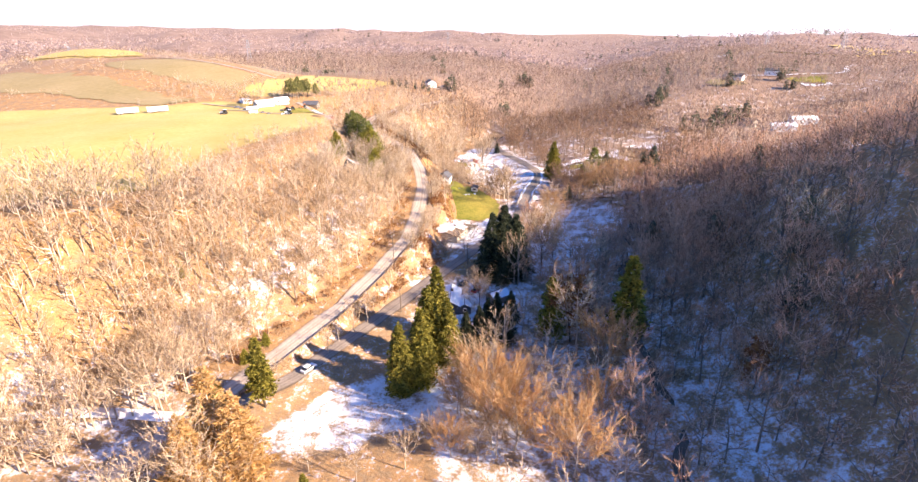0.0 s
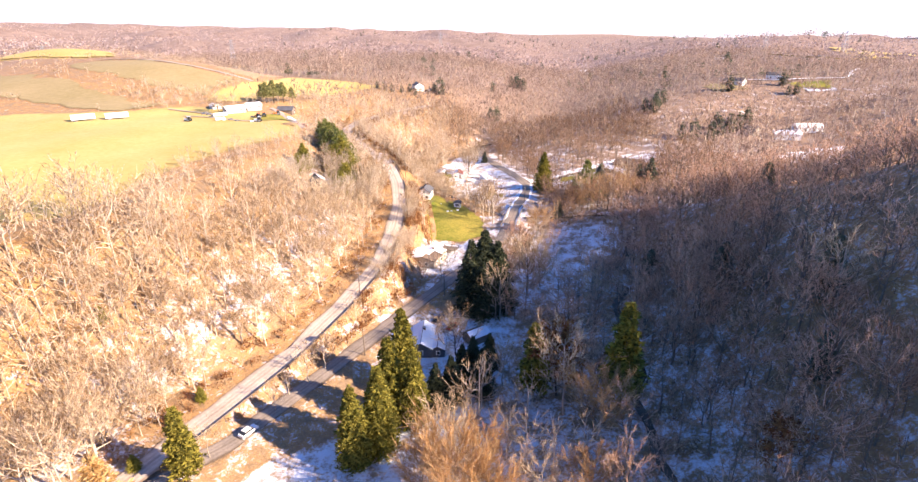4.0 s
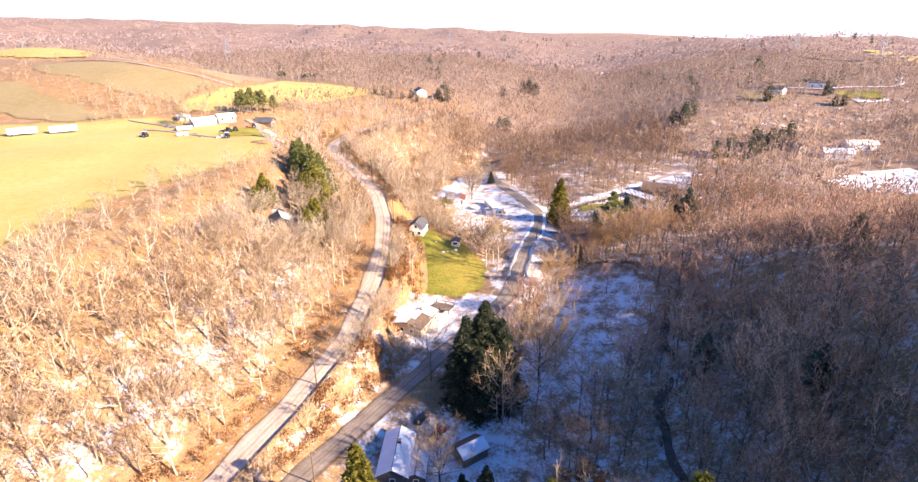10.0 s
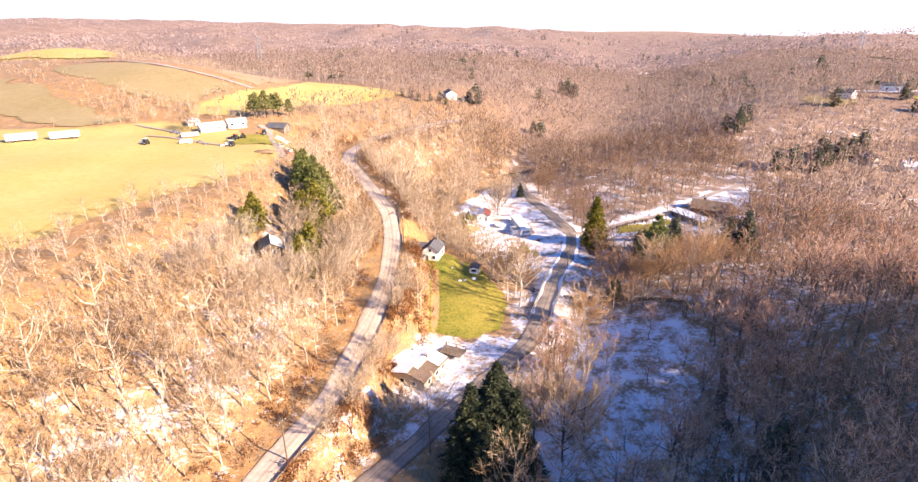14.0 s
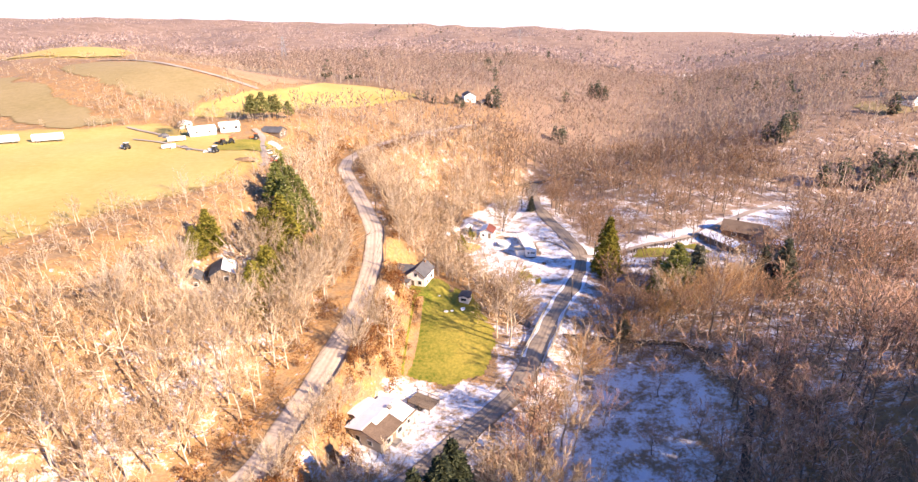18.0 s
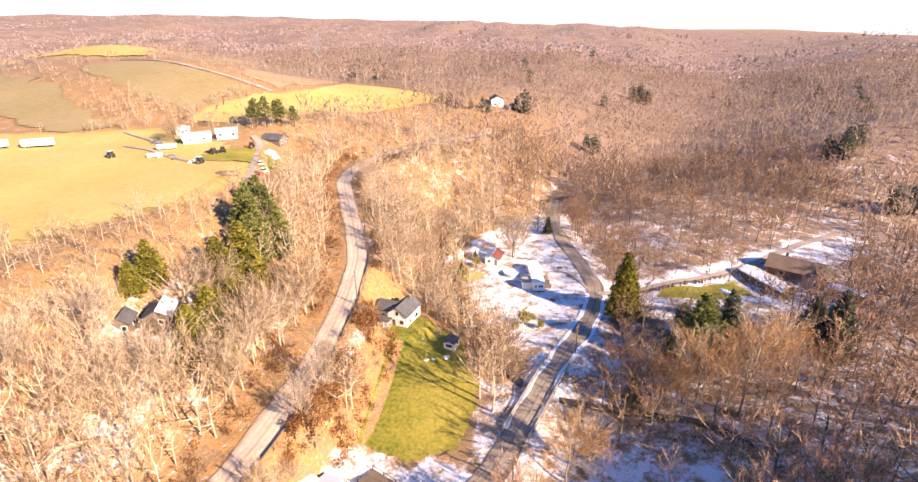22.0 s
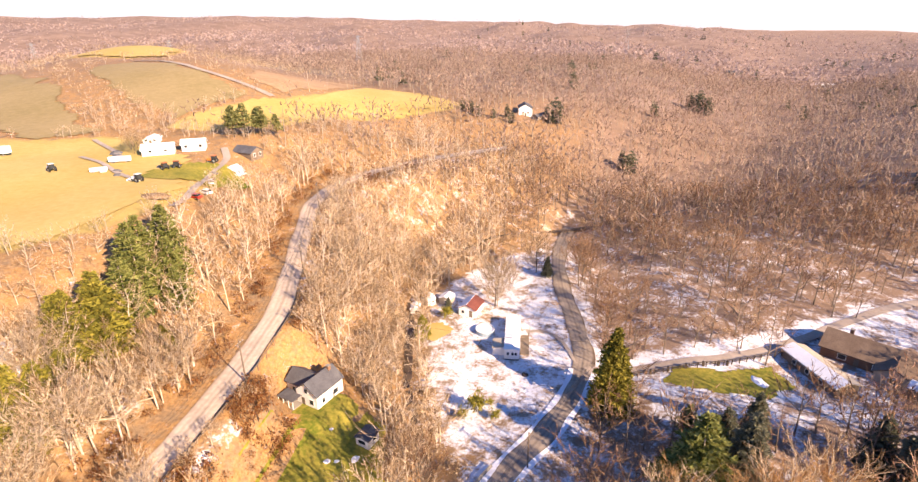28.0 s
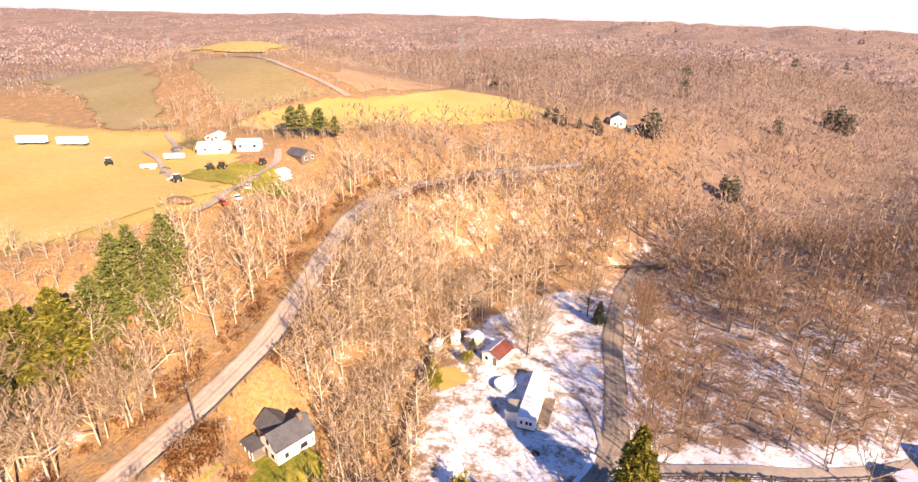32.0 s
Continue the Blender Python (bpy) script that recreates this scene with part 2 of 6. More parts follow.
M_HEMLOCK = island_mat("dark_needles", [(0.2, (0.02, 0.028, 0.018)), (0.5, (0.052, 0.066, 0.036)), (0.8, (0.1, 0.11, 0.056))])
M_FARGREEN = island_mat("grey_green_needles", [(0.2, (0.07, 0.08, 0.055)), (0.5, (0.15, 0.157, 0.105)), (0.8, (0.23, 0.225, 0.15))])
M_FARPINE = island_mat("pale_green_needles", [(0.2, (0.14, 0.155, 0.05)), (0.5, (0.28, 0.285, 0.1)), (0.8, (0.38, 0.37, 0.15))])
M_RUSTEARTH = mottled("brown_weedy_earth", (0.14, 0.085, 0.045), (0.3, 0.2, 0.11), 2.0, 0.4, 0.95, 0.6)
M_WHITE = mottled("white_siding", (0.66, 0.65, 0.62), (0.82, 0.8, 0.77), 3.0, 0.3, 0.7, 0.1)
M_CREAM = mottled("cream_siding", (0.341, 0.291, 0.223), (0.446, 0.391, 0.31), 3.0, 0.3, 0.7, 0.1)
M_GREYROOF = mottled("grey_shingles", (0.062, 0.062, 0.0713), (0.124, 0.124, 0.13), 4.0, 0.3, 0.9, 0.3)
M_BROWNROOF = mottled("brown_shingles", (0.0992, 0.0682, 0.0496), (0.186, 0.136, 0.0992), 4.0, 0.3, 0.9, 0.3)
M_BRICK = mottled("reddish_wall", (0.161, 0.0868, 0.0558), (0.248, 0.149, 0.093), 4.0, 0.3, 0.9, 0.2)
M_REDROOF = mottled("red_metal_roof", (0.124, 0.0372, 0.031), (0.198, 0.0744, 0.0558), 2.0, 0.2, 0.6, 0.1)
M_WOODWALL = mottled("weathered_boards", (0.124, 0.093, 0.0682), (0.211, 0.167, 0.124), 4.0, 0.4, 0.9, 0.3)
M_GLASS = mottled("dark_window_glass", (0.02, 0.022, 0.026), (0.05, 0.055, 0.06), 1.0, 0.3, 0.12, 0.0)
M_TRIM = mottled("white_trim", (0.7, 0.7, 0.68), (0.84, 0.83, 0.8), 3.0, 0.5, 0.6, 0.0)
M_POLE = mottled("weathered_pole", (0.1, 0.075, 0.055), (0.2, 0.15, 0.11), 3.0, 0.3, 0.9, 0.3)
M_WIRE = mottled("black_wire", (0.02, 0.02, 0.02), (0.04, 0.04, 0.04), 3.0, 0.3, 0.6, 0.0)
M_STEEL = mottled("galvanised_steel", (0.3, 0.3, 0.3), (0.48, 0.48, 0.47), 3.0, 0.3, 0.5, 0.1, 0.0, 0.6)
M_CONCRETE = mottled("concrete", (0.223, 0.205, 0.18), (0.322, 0.298, 0.267), 2.0, 0.2, 0.9, 0.2)
M_TYRE = mottled("tyre_rubber", (0.012, 0.012, 0.012), (0.03, 0.03, 0.03), 5.0, 0.5, 0.9, 0.0)
M_CARWHITE = mottled("white_car_paint", (0.7, 0.7, 0.7), (0.78, 0.78, 0.78), 1.0, 0.3, 0.3, 0.0)
M_CARRED = mottled("red_car_paint", (0.36, 0.03, 0.02), (0.5, 0.06, 0.04), 1.0, 0.3, 0.3, 0.0)
M_CARDARK = mottled("dark_car_paint", (0.03, 0.03, 0.035), (0.06, 0.06, 0.065), 1.0, 0.3, 0.3, 0.0)
M_ORANGE = mottled("orange_machine_paint", (0.45, 0.13, 0.03), (0.55, 0.2, 0.05), 1.0, 0.3, 0.5, 0.0)
M_POOL = mottled("pale_blue_pool_liner", (0.248, 0.341, 0.409), (0.341, 0.422, 0.484), 1.0, 0.3, 0.5, 0.0)
M_BLACK = mottled("black_netting", (0.01, 0.01, 0.012), (0.03, 0.03, 0.03), 3.0, 0.5, 0.8, 0.0)


def glow_material():
    m, n, l, b = material("hazy_white_sky", 1.0)
    e = n.new("ShaderNodeEmission")
    z = n.new("ShaderNodeSeparateXYZ")
    l.new(n.new("ShaderNodeTexCoord").outputs["Object"], z.inputs[0])
    up = n.new("ShaderNodeMath")
    up.operation = "DIVIDE"
    up.inputs[1].default_value = 500.0
    l.new(z.outputs["Z"], up.inputs[0])
    r = ramp_node(n, l, up.outputs[0], [(0.0, (1.0, 0.9, 0.88)), (0.4, (1.0, 0.97, 1.0)), (1.0, (0.93, 0.93, 1.0))])
    l.new(r.outputs["Color"], e.inputs["Color"])
    e.inputs["Strength"].default_value = 0.38
    l.new(e.outputs[0], n["Material Output"].inputs["Surface"])
    return m


M_SKY = glow_material()


# ---- mesh helpers ----
def mesh_of(name, verts, faces, mat, smooth=False):
    """verts: n x 3 array; faces: m x k array (one k) or list of lists."""
    me = bpy.data.meshes.new(name)
    verts = np.asarray(verts, dtype=np.float32)
    if isinstance(faces, np.ndarray):
        m, k = faces.shape
        me.vertices.add(len(verts))
        me.vertices.foreach_set("co", verts.ravel())
        me.loops.add(m * k)
        me.loops.foreach_set("vertex_index", faces.astype(np.int32).ravel())
        me.polygons.add(m)
        me.polygons.foreach_set("loop_start", np.arange(0, m * k, k, dtype=np.int32))
        me.update(calc_edges=True)
    else:
        me.from_pydata(verts.tolist(), [], faces)
        me.update()
    if smooth:
        me.polygons.foreach_set("use_smooth", np.ones(len(me.polygons), dtype=bool))
    me.materials.append(mat)
    return me


class Shape:
    """Gathers boxes, prisms and tubes into one mesh."""

    def __init__(self):
        self.v, self.f = [], []

    def add(self, verts, faces):
        o = len(self.v)
        self.v += [tuple(p) for p in verts]
        self.f += [[i + o for i in f] for f in faces]
        return self

    def box(self, x0, x1, y0, y1, z0, z1):
        v = [(x, y, z) for z in (z0, z1) for x, y in ((x0, y0), (x1, y0), (x1, y1), (x0, y1))]
        return self.add(v, [(3, 2, 1, 0), (4, 5, 6, 7), (0, 1, 5, 4), (1, 2, 6, 5), (2, 3, 7, 6), (3, 0, 4, 7)])

    def prism(self, outline, y0, y1):
        """An outline in x, z drawn out along y."""
        k = len(outline)
        v = [(x, y, z) for y in (y0, y1) for x, z in outline]
        return self.add(v, [tuple(range(k)), tuple(range(2 * k - 1, k - 1, -1))] + [(i, i + k, (i + 1) % k + k, (i + 1) % k) for i in range(k)])

    def tube(self, a, b, r0, r1, sides=6):
        a, b = Vector(a), Vector(b)
        d = (b - a).normalized()
        u = d.orthogonal().normalized()
        w = d.cross(u)
        v = []
        for p, r in ((a, r0), (b, r1)):
            v += [tuple(p + (u * math.cos(q) + w * math.sin(q)) * r) for q in [6.2832 * i / sides for i in range(sides)]]
        f = [(i, (i + 1) % sides, (i + 1) % sides + sides, i + sides) for i in range(sides)]
        return self.add(v, f + [tuple(range(sides - 1, -1, -1)), tuple(range(sides, 2 * sides))])

    def mesh(self, name, mat):
        return mesh_of(name, self.v, self.f, mat)


def part(name, shape, mat, parent=None, label=""):
    me = shape if isinstance(shape, bpy.types.Mesh) else shape.mesh(name, mat)
    ob = new(name, me)
    if parent is not None:
        ob.parent = parent
    return tagged(ob, label=label) if label else ob


def thing(name, label, category, group="", kind=""):
    return tagged(new(name), label, category, group, kind)


# ---- the lie of the land ----
UPPER_ROAD = [(-78, 72, -7.0), (-60, 98, -7.0), (-47, 116, -6.0), (-33, 134, -4.0), (-20, 151, -1.8), (-8.5, 169, 1.2), (3.5, 192, 5.0), (9.5, 218, 8.2), (12, 240, 10.6), (12, 262, 13.4), (9, 284, 15.6), (0, 308, 17.8), (-8, 328, 19.2), (-15, 346, 20.4), (-16, 362, 21.4), (-9, 382, 22.4), (4, 399, 23.2), (18, 414, 24.0), (40, 432, 24.5)]
LOWER_ROAD = [(-47, 112, -6.6), (-30, 124, -7.0), (-12.5, 147, -7.0), (3, 166, -6.2), (17, 182, -4.8), (40.5, 208, -2.0), (52, 222, -0.8), (58, 236, 0.5), (66, 258, 0.6), (74, 275, 0.0), (79.5, 292, -0.4), (80.5, 306, -0.4), (77, 322, 0.0), (73, 338, 0.3), (70.5, 354, 0.3), (69.5, 372, 0.3), (72, 395, 1.0)]
STREAM = [(140, 440), (104, 410), (76, 392), (46, 378), (28, 356), (25, 330), (33, 306), (43, 276), (60, 246), (80, 242), (94, 239), (105, 229), (102, 213), (88, 186), (76, 160), (68, 130), (60, 100), (54, 70), (48, 30)]


def fine_line(points, step=2.0):
    """A smooth line through points, at even steps."""
    p = np.array(points, float)
    s = np.r_[0, np.cumsum(np.linalg.norm(np.diff(p[:, :2], axis=0), axis=1))]
    u = np.arange(0, s[-1] + 0.01, step)
    q = np.stack([np.interp(u, s, p[:, k]) for k in range(p.shape[1])], 1)
    for _ in range(3):
        q[1:-1] = (q[:-2] + 2 * q[1:-1] + q[2:]) / 4
    return q


UPPER, LOWER, BROOK = fine_line(UPPER_ROAD), fine_line(LOWER_ROAD), fine_line(STREAM)
wind = np.arange(len(BROOK)) * 2.0
BROOK[:, 0] += (2.2 * np.sin(wind / 7.0) + 1.4 * np.sin(wind / 3.6 + 1)) * np.clip((215 - BROOK[:, 1]) / 30, 0.2, 1)


def nearest(x, y, line):
    """The distance to a line and the index of its nearest point."""
    x, y = np.asarray(x, float).ravel(), np.asarray(y, float).ravel()
    d, k = np.full(x.shape, 1e9), np.zeros(x.shape, int)
    near = (x > line[:, 0].min() - 130) & (x < line[:, 0].max() + 130) & (y > line[:, 1].min() - 130) & (y < line[:, 1].max() + 130)
    for a in np.array_split(np.flatnonzero(near), max(1, near.sum() // 4000)):
        if len(a):
            e = (x[a, None] - line[:, 0]) ** 2 + (y[a, None] - line[:, 1]) ** 2
            k[a] = e.argmin(1)
            d[a] = np.sqrt(e.min(1))
    return d, k


def smooth(v):
    v = np.clip(v, 0, 1)
    return v * v * (3 - 2 * v)


def waves(x, y, size, seed):
    """Smooth rolling between -1 and 1 with that size of hills."""
    r = np.random.RandomState(seed)
    z = 0
    for k in range(7):
        a, ph, q = r.rand() * 6.28, r.rand() * 6.28, size * (0.7 + 0.9 * r.rand())
        z = z + np.sin((x * math.cos(a) + y * math.sin(a)) * 6.28 / q + ph)
    return z / 3.6


LEVEL = [(22, 211, 6.5, -3.7), (24, 269, 6.5, 3.4), (16.5, 160, 7, -8.6), (31.6, 161.4, 4, -8.5), (146, 313, 11, 1.3), (134, 306, 6, 1.3), (-20, 235, 4, 20.0)]


def ground(x, y):
    """Height of the land."""
    shape = np.shape(x)
    x, y = np.asarray(x, float).ravel(), np.asarray(y, float).ravel()
    rx = np.interp(y, UPPER[:, 1], UPPER[:, 0])
    rz = np.interp(y, UPPER[:, 1], UPPER[:, 2])
    floor = np.interp(y, [0, 120, 160, 200, 240, 262, 300, 420], [-9, -8.5, -8.5, -4.2, -0.4, -0.6, -1.6, 0.0])
    plateau = 33.5 + 2.0 * smooth((-x - 60) / 120) + 1.2 * waves(x, y, 160, 3)
    # the wooded slope west of the upper road
    width = np.interp(y, [60, 150, 200, 260, 320, 380, 430], [75, 62, 62, 46, 36, 46, 50])
    shelf = np.interp(y, [60, 112, 135, 155], [48, 44, 16, 0])
    west = rz + (plateau - rz) * smooth((rx - x - 5 - shelf) / width)
    # the bank from the upper road down to the valley floor
    run = np.interp(y, [60, 150, 200, 235, 262, 275, 310, 360, 430], [8, 11, 10, 11, 12, 16, 32, 42, 60])
    east = floor + (rz - floor) * smooth(1 - (x - rx - 3.5) / run)
    east = east + 3.4 * np.exp(-(((x - 25) / 15) ** 2) - ((y - 268) / 17) ** 2) * smooth((x - rx - 8) / 6)
    z = np.where(x < rx, west, east)
    # the hill in the south-east and the rising ground beyond the valley floor
    across = 0.51 * x + 0.86 * y
    hill = smooth((x - 58 - 0.12 * np.maximum(y - 90, 0)) / 105) * np.clip(72 - 0.47 * (across - 163), 0, 71) * smooth((300 - across) / 60)
    z = z + np.where(x > rx, hill, 0)
    z = z + 0.5 * waves(x, y, 45, 5) * smooth((np.abs(x - 40) - 40) / 60)
    z = z + np.where(x > rx, 3.4 * smooth((x - 86) / 24) * smooth((y - 262) / 24), 0)
    z = z + np.where(x > rx, 5 * smooth((x - 38) / 30) * smooth((190 - y) / 40), 0)
    # northern woods rise to the far plateau, cut by the valley that runs on to the north-north-east
    d = np.hypot(x, y - 60)
    far = 33 + 12 * (waves(x, y, 520, 7) - 0.35) * smooth((d - 620) / 600) + 36 * smooth((d - 600) / 2400) + 3 * waves(x, y, 150, 11) * smooth((d - 480) / 300) + 6 * waves(x, y, 210, 17) * smooth((d - 560) / 250) + 14 * waves(x, y, 360, 13) * smooth((d - 750) / 500) * (1 - 0.75 * smooth((d - 1400) / 1200))
    # the skyline stands high in the west and falls away towards the north-east
    bearing = np.degrees(np.arctan2(x, y - 60))
    rise = np.interp(bearing, [-100, -62, -45, -30, -15, 0, 10, 20, 28, 32, 36, 45, 70, 110], [0.0, 1.2, 0.7, 0.75, 0.28, -0.2, -0.55, -0.9, -1.25, -1.4, -1.0, -1.2, -1.0, 0.0])
    far = far + smooth((d - 900) / 1600) * d * np.tan(np.radians(rise))
    along = (x - 75) * 0.36 + (y - 360) * 0.933
    off = np.abs((x - 75) * 0.933 - (y - 360) * 0.36 - 30 * np.sin(along / 260))
    wide = 70 + 0.10 * np.maximum(along, 0)
    cut = np.exp(-((off / wide) ** 2)) * smooth((along + 60) / 160)
    vale = np.interp(along, [0, 600, 1500, 4000], [0, 4, 8, 5])
    far = far - (far - vale) * cut
    # the broad floor east of the meadow
    side = smooth((x - 60) / 60) * smooth((430 - y) / 120) * smooth((420 - x) / 160)
    far = far * (1 - side) + (1.5 + 0.02 * np.maximum(x - 150, 0)) * side
    far = far - 9 * np.exp(-(((x + 2) / 60) ** 2) - ((y - 440) / 36) ** 2)
    mix = smooth((y - 345 - 0.25 * np.maximum(-x, 0)) / 130)
    z = z * (1 - mix) + far * mix
    edge = smooth((np.abs(x - 0) - 260) / 200)
    z = z * (1 - edge) + far * edge
    # north-west hill with pastures
    hx, hy = x + 240, y - 520
    z = z + 23 * np.exp(-((hx / 125) ** 2 + (hy / 105) ** 2)) + 14 * np.exp(-(((x + 140) / 75) ** 2) - ((y - 458) / 65) ** 2) + 12 * np.exp(-(((x + 275) / 75) ** 2) - ((y - 570) / 60) ** 2)
    # keep roads, the stream and the building plots level
    for line, w in ((UPPER, 6.0), (LOWER, 5.0)):
        dd, k = nearest(x, y, line)
        s = smooth((w + 5 - dd) / 6.0)
        z = z * (1 - s) + (line[k, 2] - 0.05) * s
    for px, py, r, pz in LEVEL:
        s = smooth((r + 5 - np.hypot(x - px, y - py)) / 5)
        z = z * (1 - s) + pz * s
    dd, k = nearest(x, y, BROOK)
    z = z - (0.7 + 0.6 * smooth((y - 235) / 20)) * smooth((4.0 - dd) / 3.0) * (nearest(x, y, LOWER)[0] > 4)
    return z.reshape(shape)


def height(x, y):
    return float(ground(np.array([x]), np.array([y]))[0])


def inside(x, y, poly):
    x, y = np.asarray(x, float), np.asarray(y, float)
    r = np.zeros(x.shape, bool)
    for (x0, y0), (x1, y1) in zip(poly, poly[1:] + poly[:1]):
        if y0 != y1:
            r ^= ((y0 > y) != (y1 > y)) & (x < (x1 - x0) * (y - y0) / (y1 - y0) + x0)
    return r


FIELD_NEAR = [(-420, 345), (-160, 350), (-139, 354), (-106, 368), (-63, 346), (-40, 330), (-34, 306), (-33, 284), (-44, 263), (-56, 248), (-66, 227), (-73, 214), (-76, 176), (-110, 160), (-200, 150), (-420, 150)]
FIELD_FAR = [(-102, 381), (-101, 399), (-92, 421), (-81, 446), (-73, 481), (-70, 539), (-37, 541), (6, 511), (-16, 481), (-50, 438), (-56, 406), (-76, 384)]
PASTURE_A = [(-360, 500), (-290, 465), (-223, 437), (-193, 421), (-177, 402), (-141, 380), (-118, 369), (-146, 352), (-175, 366), (-214, 385), (-269, 402), (-360, 440)]
PASTURE_B = [(-205, 444), (-218, 472), (-197, 475), (-160, 465), (-134, 453), (-107, 442), (-93, 437), (-99, 409), (-103, 392), (-125, 399), (-155, 415)]
PASTURE_C = [(-118, 464), (-126, 490), (-112, 522), (-85, 550), (-74, 540), (-77, 490), (-85, 452)]
HILL_FIELD = [(-300, 540), (-275, 556), (-241, 562), (-222, 558), (-203, 507), (-220, 494), (-259, 503), (-300, 515)]
NORTHWEST = [(-340, 370), (-340, 440), (-330, 610), (-200, 590), (-70, 555), (-84, 450), (-100, 385), (-130, 372), (-150, 350)]
LAWN = [(21, 271), (33, 272), (41, 267), (46.5, 252), (48, 240), (44, 227), (34, 224), (23, 228), (21, 246)]
MEADOW = [(40, 346), (34, 330), (38, 304), (46, 282), (56, 262), (70, 274), (75, 292), (76, 306), (72, 322), (68, 345), (64, 366), (52, 364)]
SNOWFIELD = [(42, 178), (58, 206), (66, 230), (90, 232), (98, 216), (84, 190), (60, 168)]
GARDEN = [(92, 296), (150, 312), (150, 290), (120, 284), (94, 282)]
YARD = [(-20, 118), (0, 128), (14, 160), (34, 176), (44, 160), (24, 130), (6, 104), (-20, 96), (-44, 98)]
EAST_FIELD = [(236, 322), (240, 302), (262, 295), (300, 304), (306, 332), (270, 338)]
EAST_FIELD_FAR = [(640, 760), (900, 780), (980, 860), (700, 850)]


def build_ground():
    def lines(lo, hi, step, reach_lo, reach_hi):
        inner = list(np.arange(lo, hi + 0.1, step))
        out, s = [], step
        while inner[-1] < reach_hi:
            s *= 1.11
            inner.append(inner[-1] + s)
        s = step
        while inner[0] > reach_lo:
            s *= 1.11
            inner.insert(0, inner[0] - s)
        return np.array(inner)

    gx, gy = lines(-255, 230, 3.0, -4200, 4200), lines(30, 560, 3.0, -900, 4700)
    x, y = np.meshgrid(gx, gy)
    z = ground(x, y)
    n, m = len(gx), len(gy)
    i = (np.arange(m - 1)[:, None] * n + np.arange(n - 1)).ravel()
    faces = np.stack([i, i + 1, i + n + 1, i + n], 1)
    me = mesh_of("ground", np.stack([x.ravel(), y.ravel(), z.ravel()], 1), faces, M_GROUND, True)
    px, py = x.ravel(), y.ravel()
    rx = np.interp(py, UPPER[:, 1], UPPER[:, 0])
    snow = np.where(px < rx, 0.15, 0.26)
    snow = snow + 0.24 * np.exp(-(((px - rx + 26) / 14) ** 2)) * (py < 250)
    snow = np.where((px > rx) & (px < rx + 22) & (py < 250), 0.31 - 0.19 * smooth((py - 190) / 22), snow)
    snow = np.where((px > 46) & (py < 250), 0.43 - 0.15 * smooth((px - 72 - 0.12 * (py - 90)) / 22) * (py < 225), snow)
    snow = np.where((px > 4) & (px <= 46) & (py < 176) & (py > 40), 0.47, snow)
    snow = np.where((px > 60) & (py > 200) & (py < 400), 0.325 + 0.06 * smooth((290 - py) / 30) - 0.06 * smooth((py - 360) / 40) - 0.12 * smooth((px - 190) / 60), snow)
    snow = np.where((px < rx + 30) & (px > rx) & (py > 250), np.where(py < 285, 0.1, 0.26), snow)
    snow = snow * (1 - smooth((py - 400) / 80)) + 0.12 * smooth((py - 400) / 80)
    snow = snow * (1 - smooth((np.hypot(px, py) - 600) / 400))
    snow = np.where((px < rx) & (py < 128) & (px > -110), 0.4, snow)
    for poly, v in ((MEADOW, 0.55), ([(13.4, 233), (17.2, 243), (18.2, 252), (21, 262), (23.6, 262), (20.8, 252), (19.8, 243), (16, 232)], 0.5), ([(150, 318), (170, 326), (186, 346), (170, 352), (150, 334)], 0.5), ([(18, 199), (30, 200), (44, 218), (40, 227), (22, 225), (16, 212)], 0.56), (SNOWFIELD, 0.52), (YARD, 0.56), (LAWN, 0.12), (GARDEN, 0.5), ([(-30, 224), (-17, 222), (-13, 230), (-17, 234), (-28, 240)], 0.37), ([(80, 294), (104, 299), (128, 309), (164, 337), (160, 346), (124, 320), (100, 311), (80, 305)], 0.6)):
        snow = np.where(inside(px, py, poly), v, snow)
    dl = nearest(px, py, LOWER)[0]
    snow = np.where((dl < 7) & (py > 190) & (py < 370), np.maximum(snow, 0.48), snow)
    grass = np.zeros(len(px))
    for poly in (FIELD_NEAR, FIELD_FAR, HILL_FIELD):
        grass = np.where(inside(px, py, poly), 1.0, grass)
        snow = np.where(inside(px, py, poly), 0.0, snow)
    wood = np.maximum(smooth((np.hypot(px, py) - 430) / 250), 0.75 * smooth((px - 50) / 40) * smooth((py - 225) / 40)) * (1 - grass)
    for name, v in (("snow", snow), ("grass", grass), ("farwood", wood)):
        at = me.attributes.new(name, "FLOAT", "POINT")
        at.data.foreach_set("value", v.astype(np.float32))
    tagged(new("ground", me), "brown leaf-covered ground with patches of melting snow", "ground", kind="structure")


build_ground()


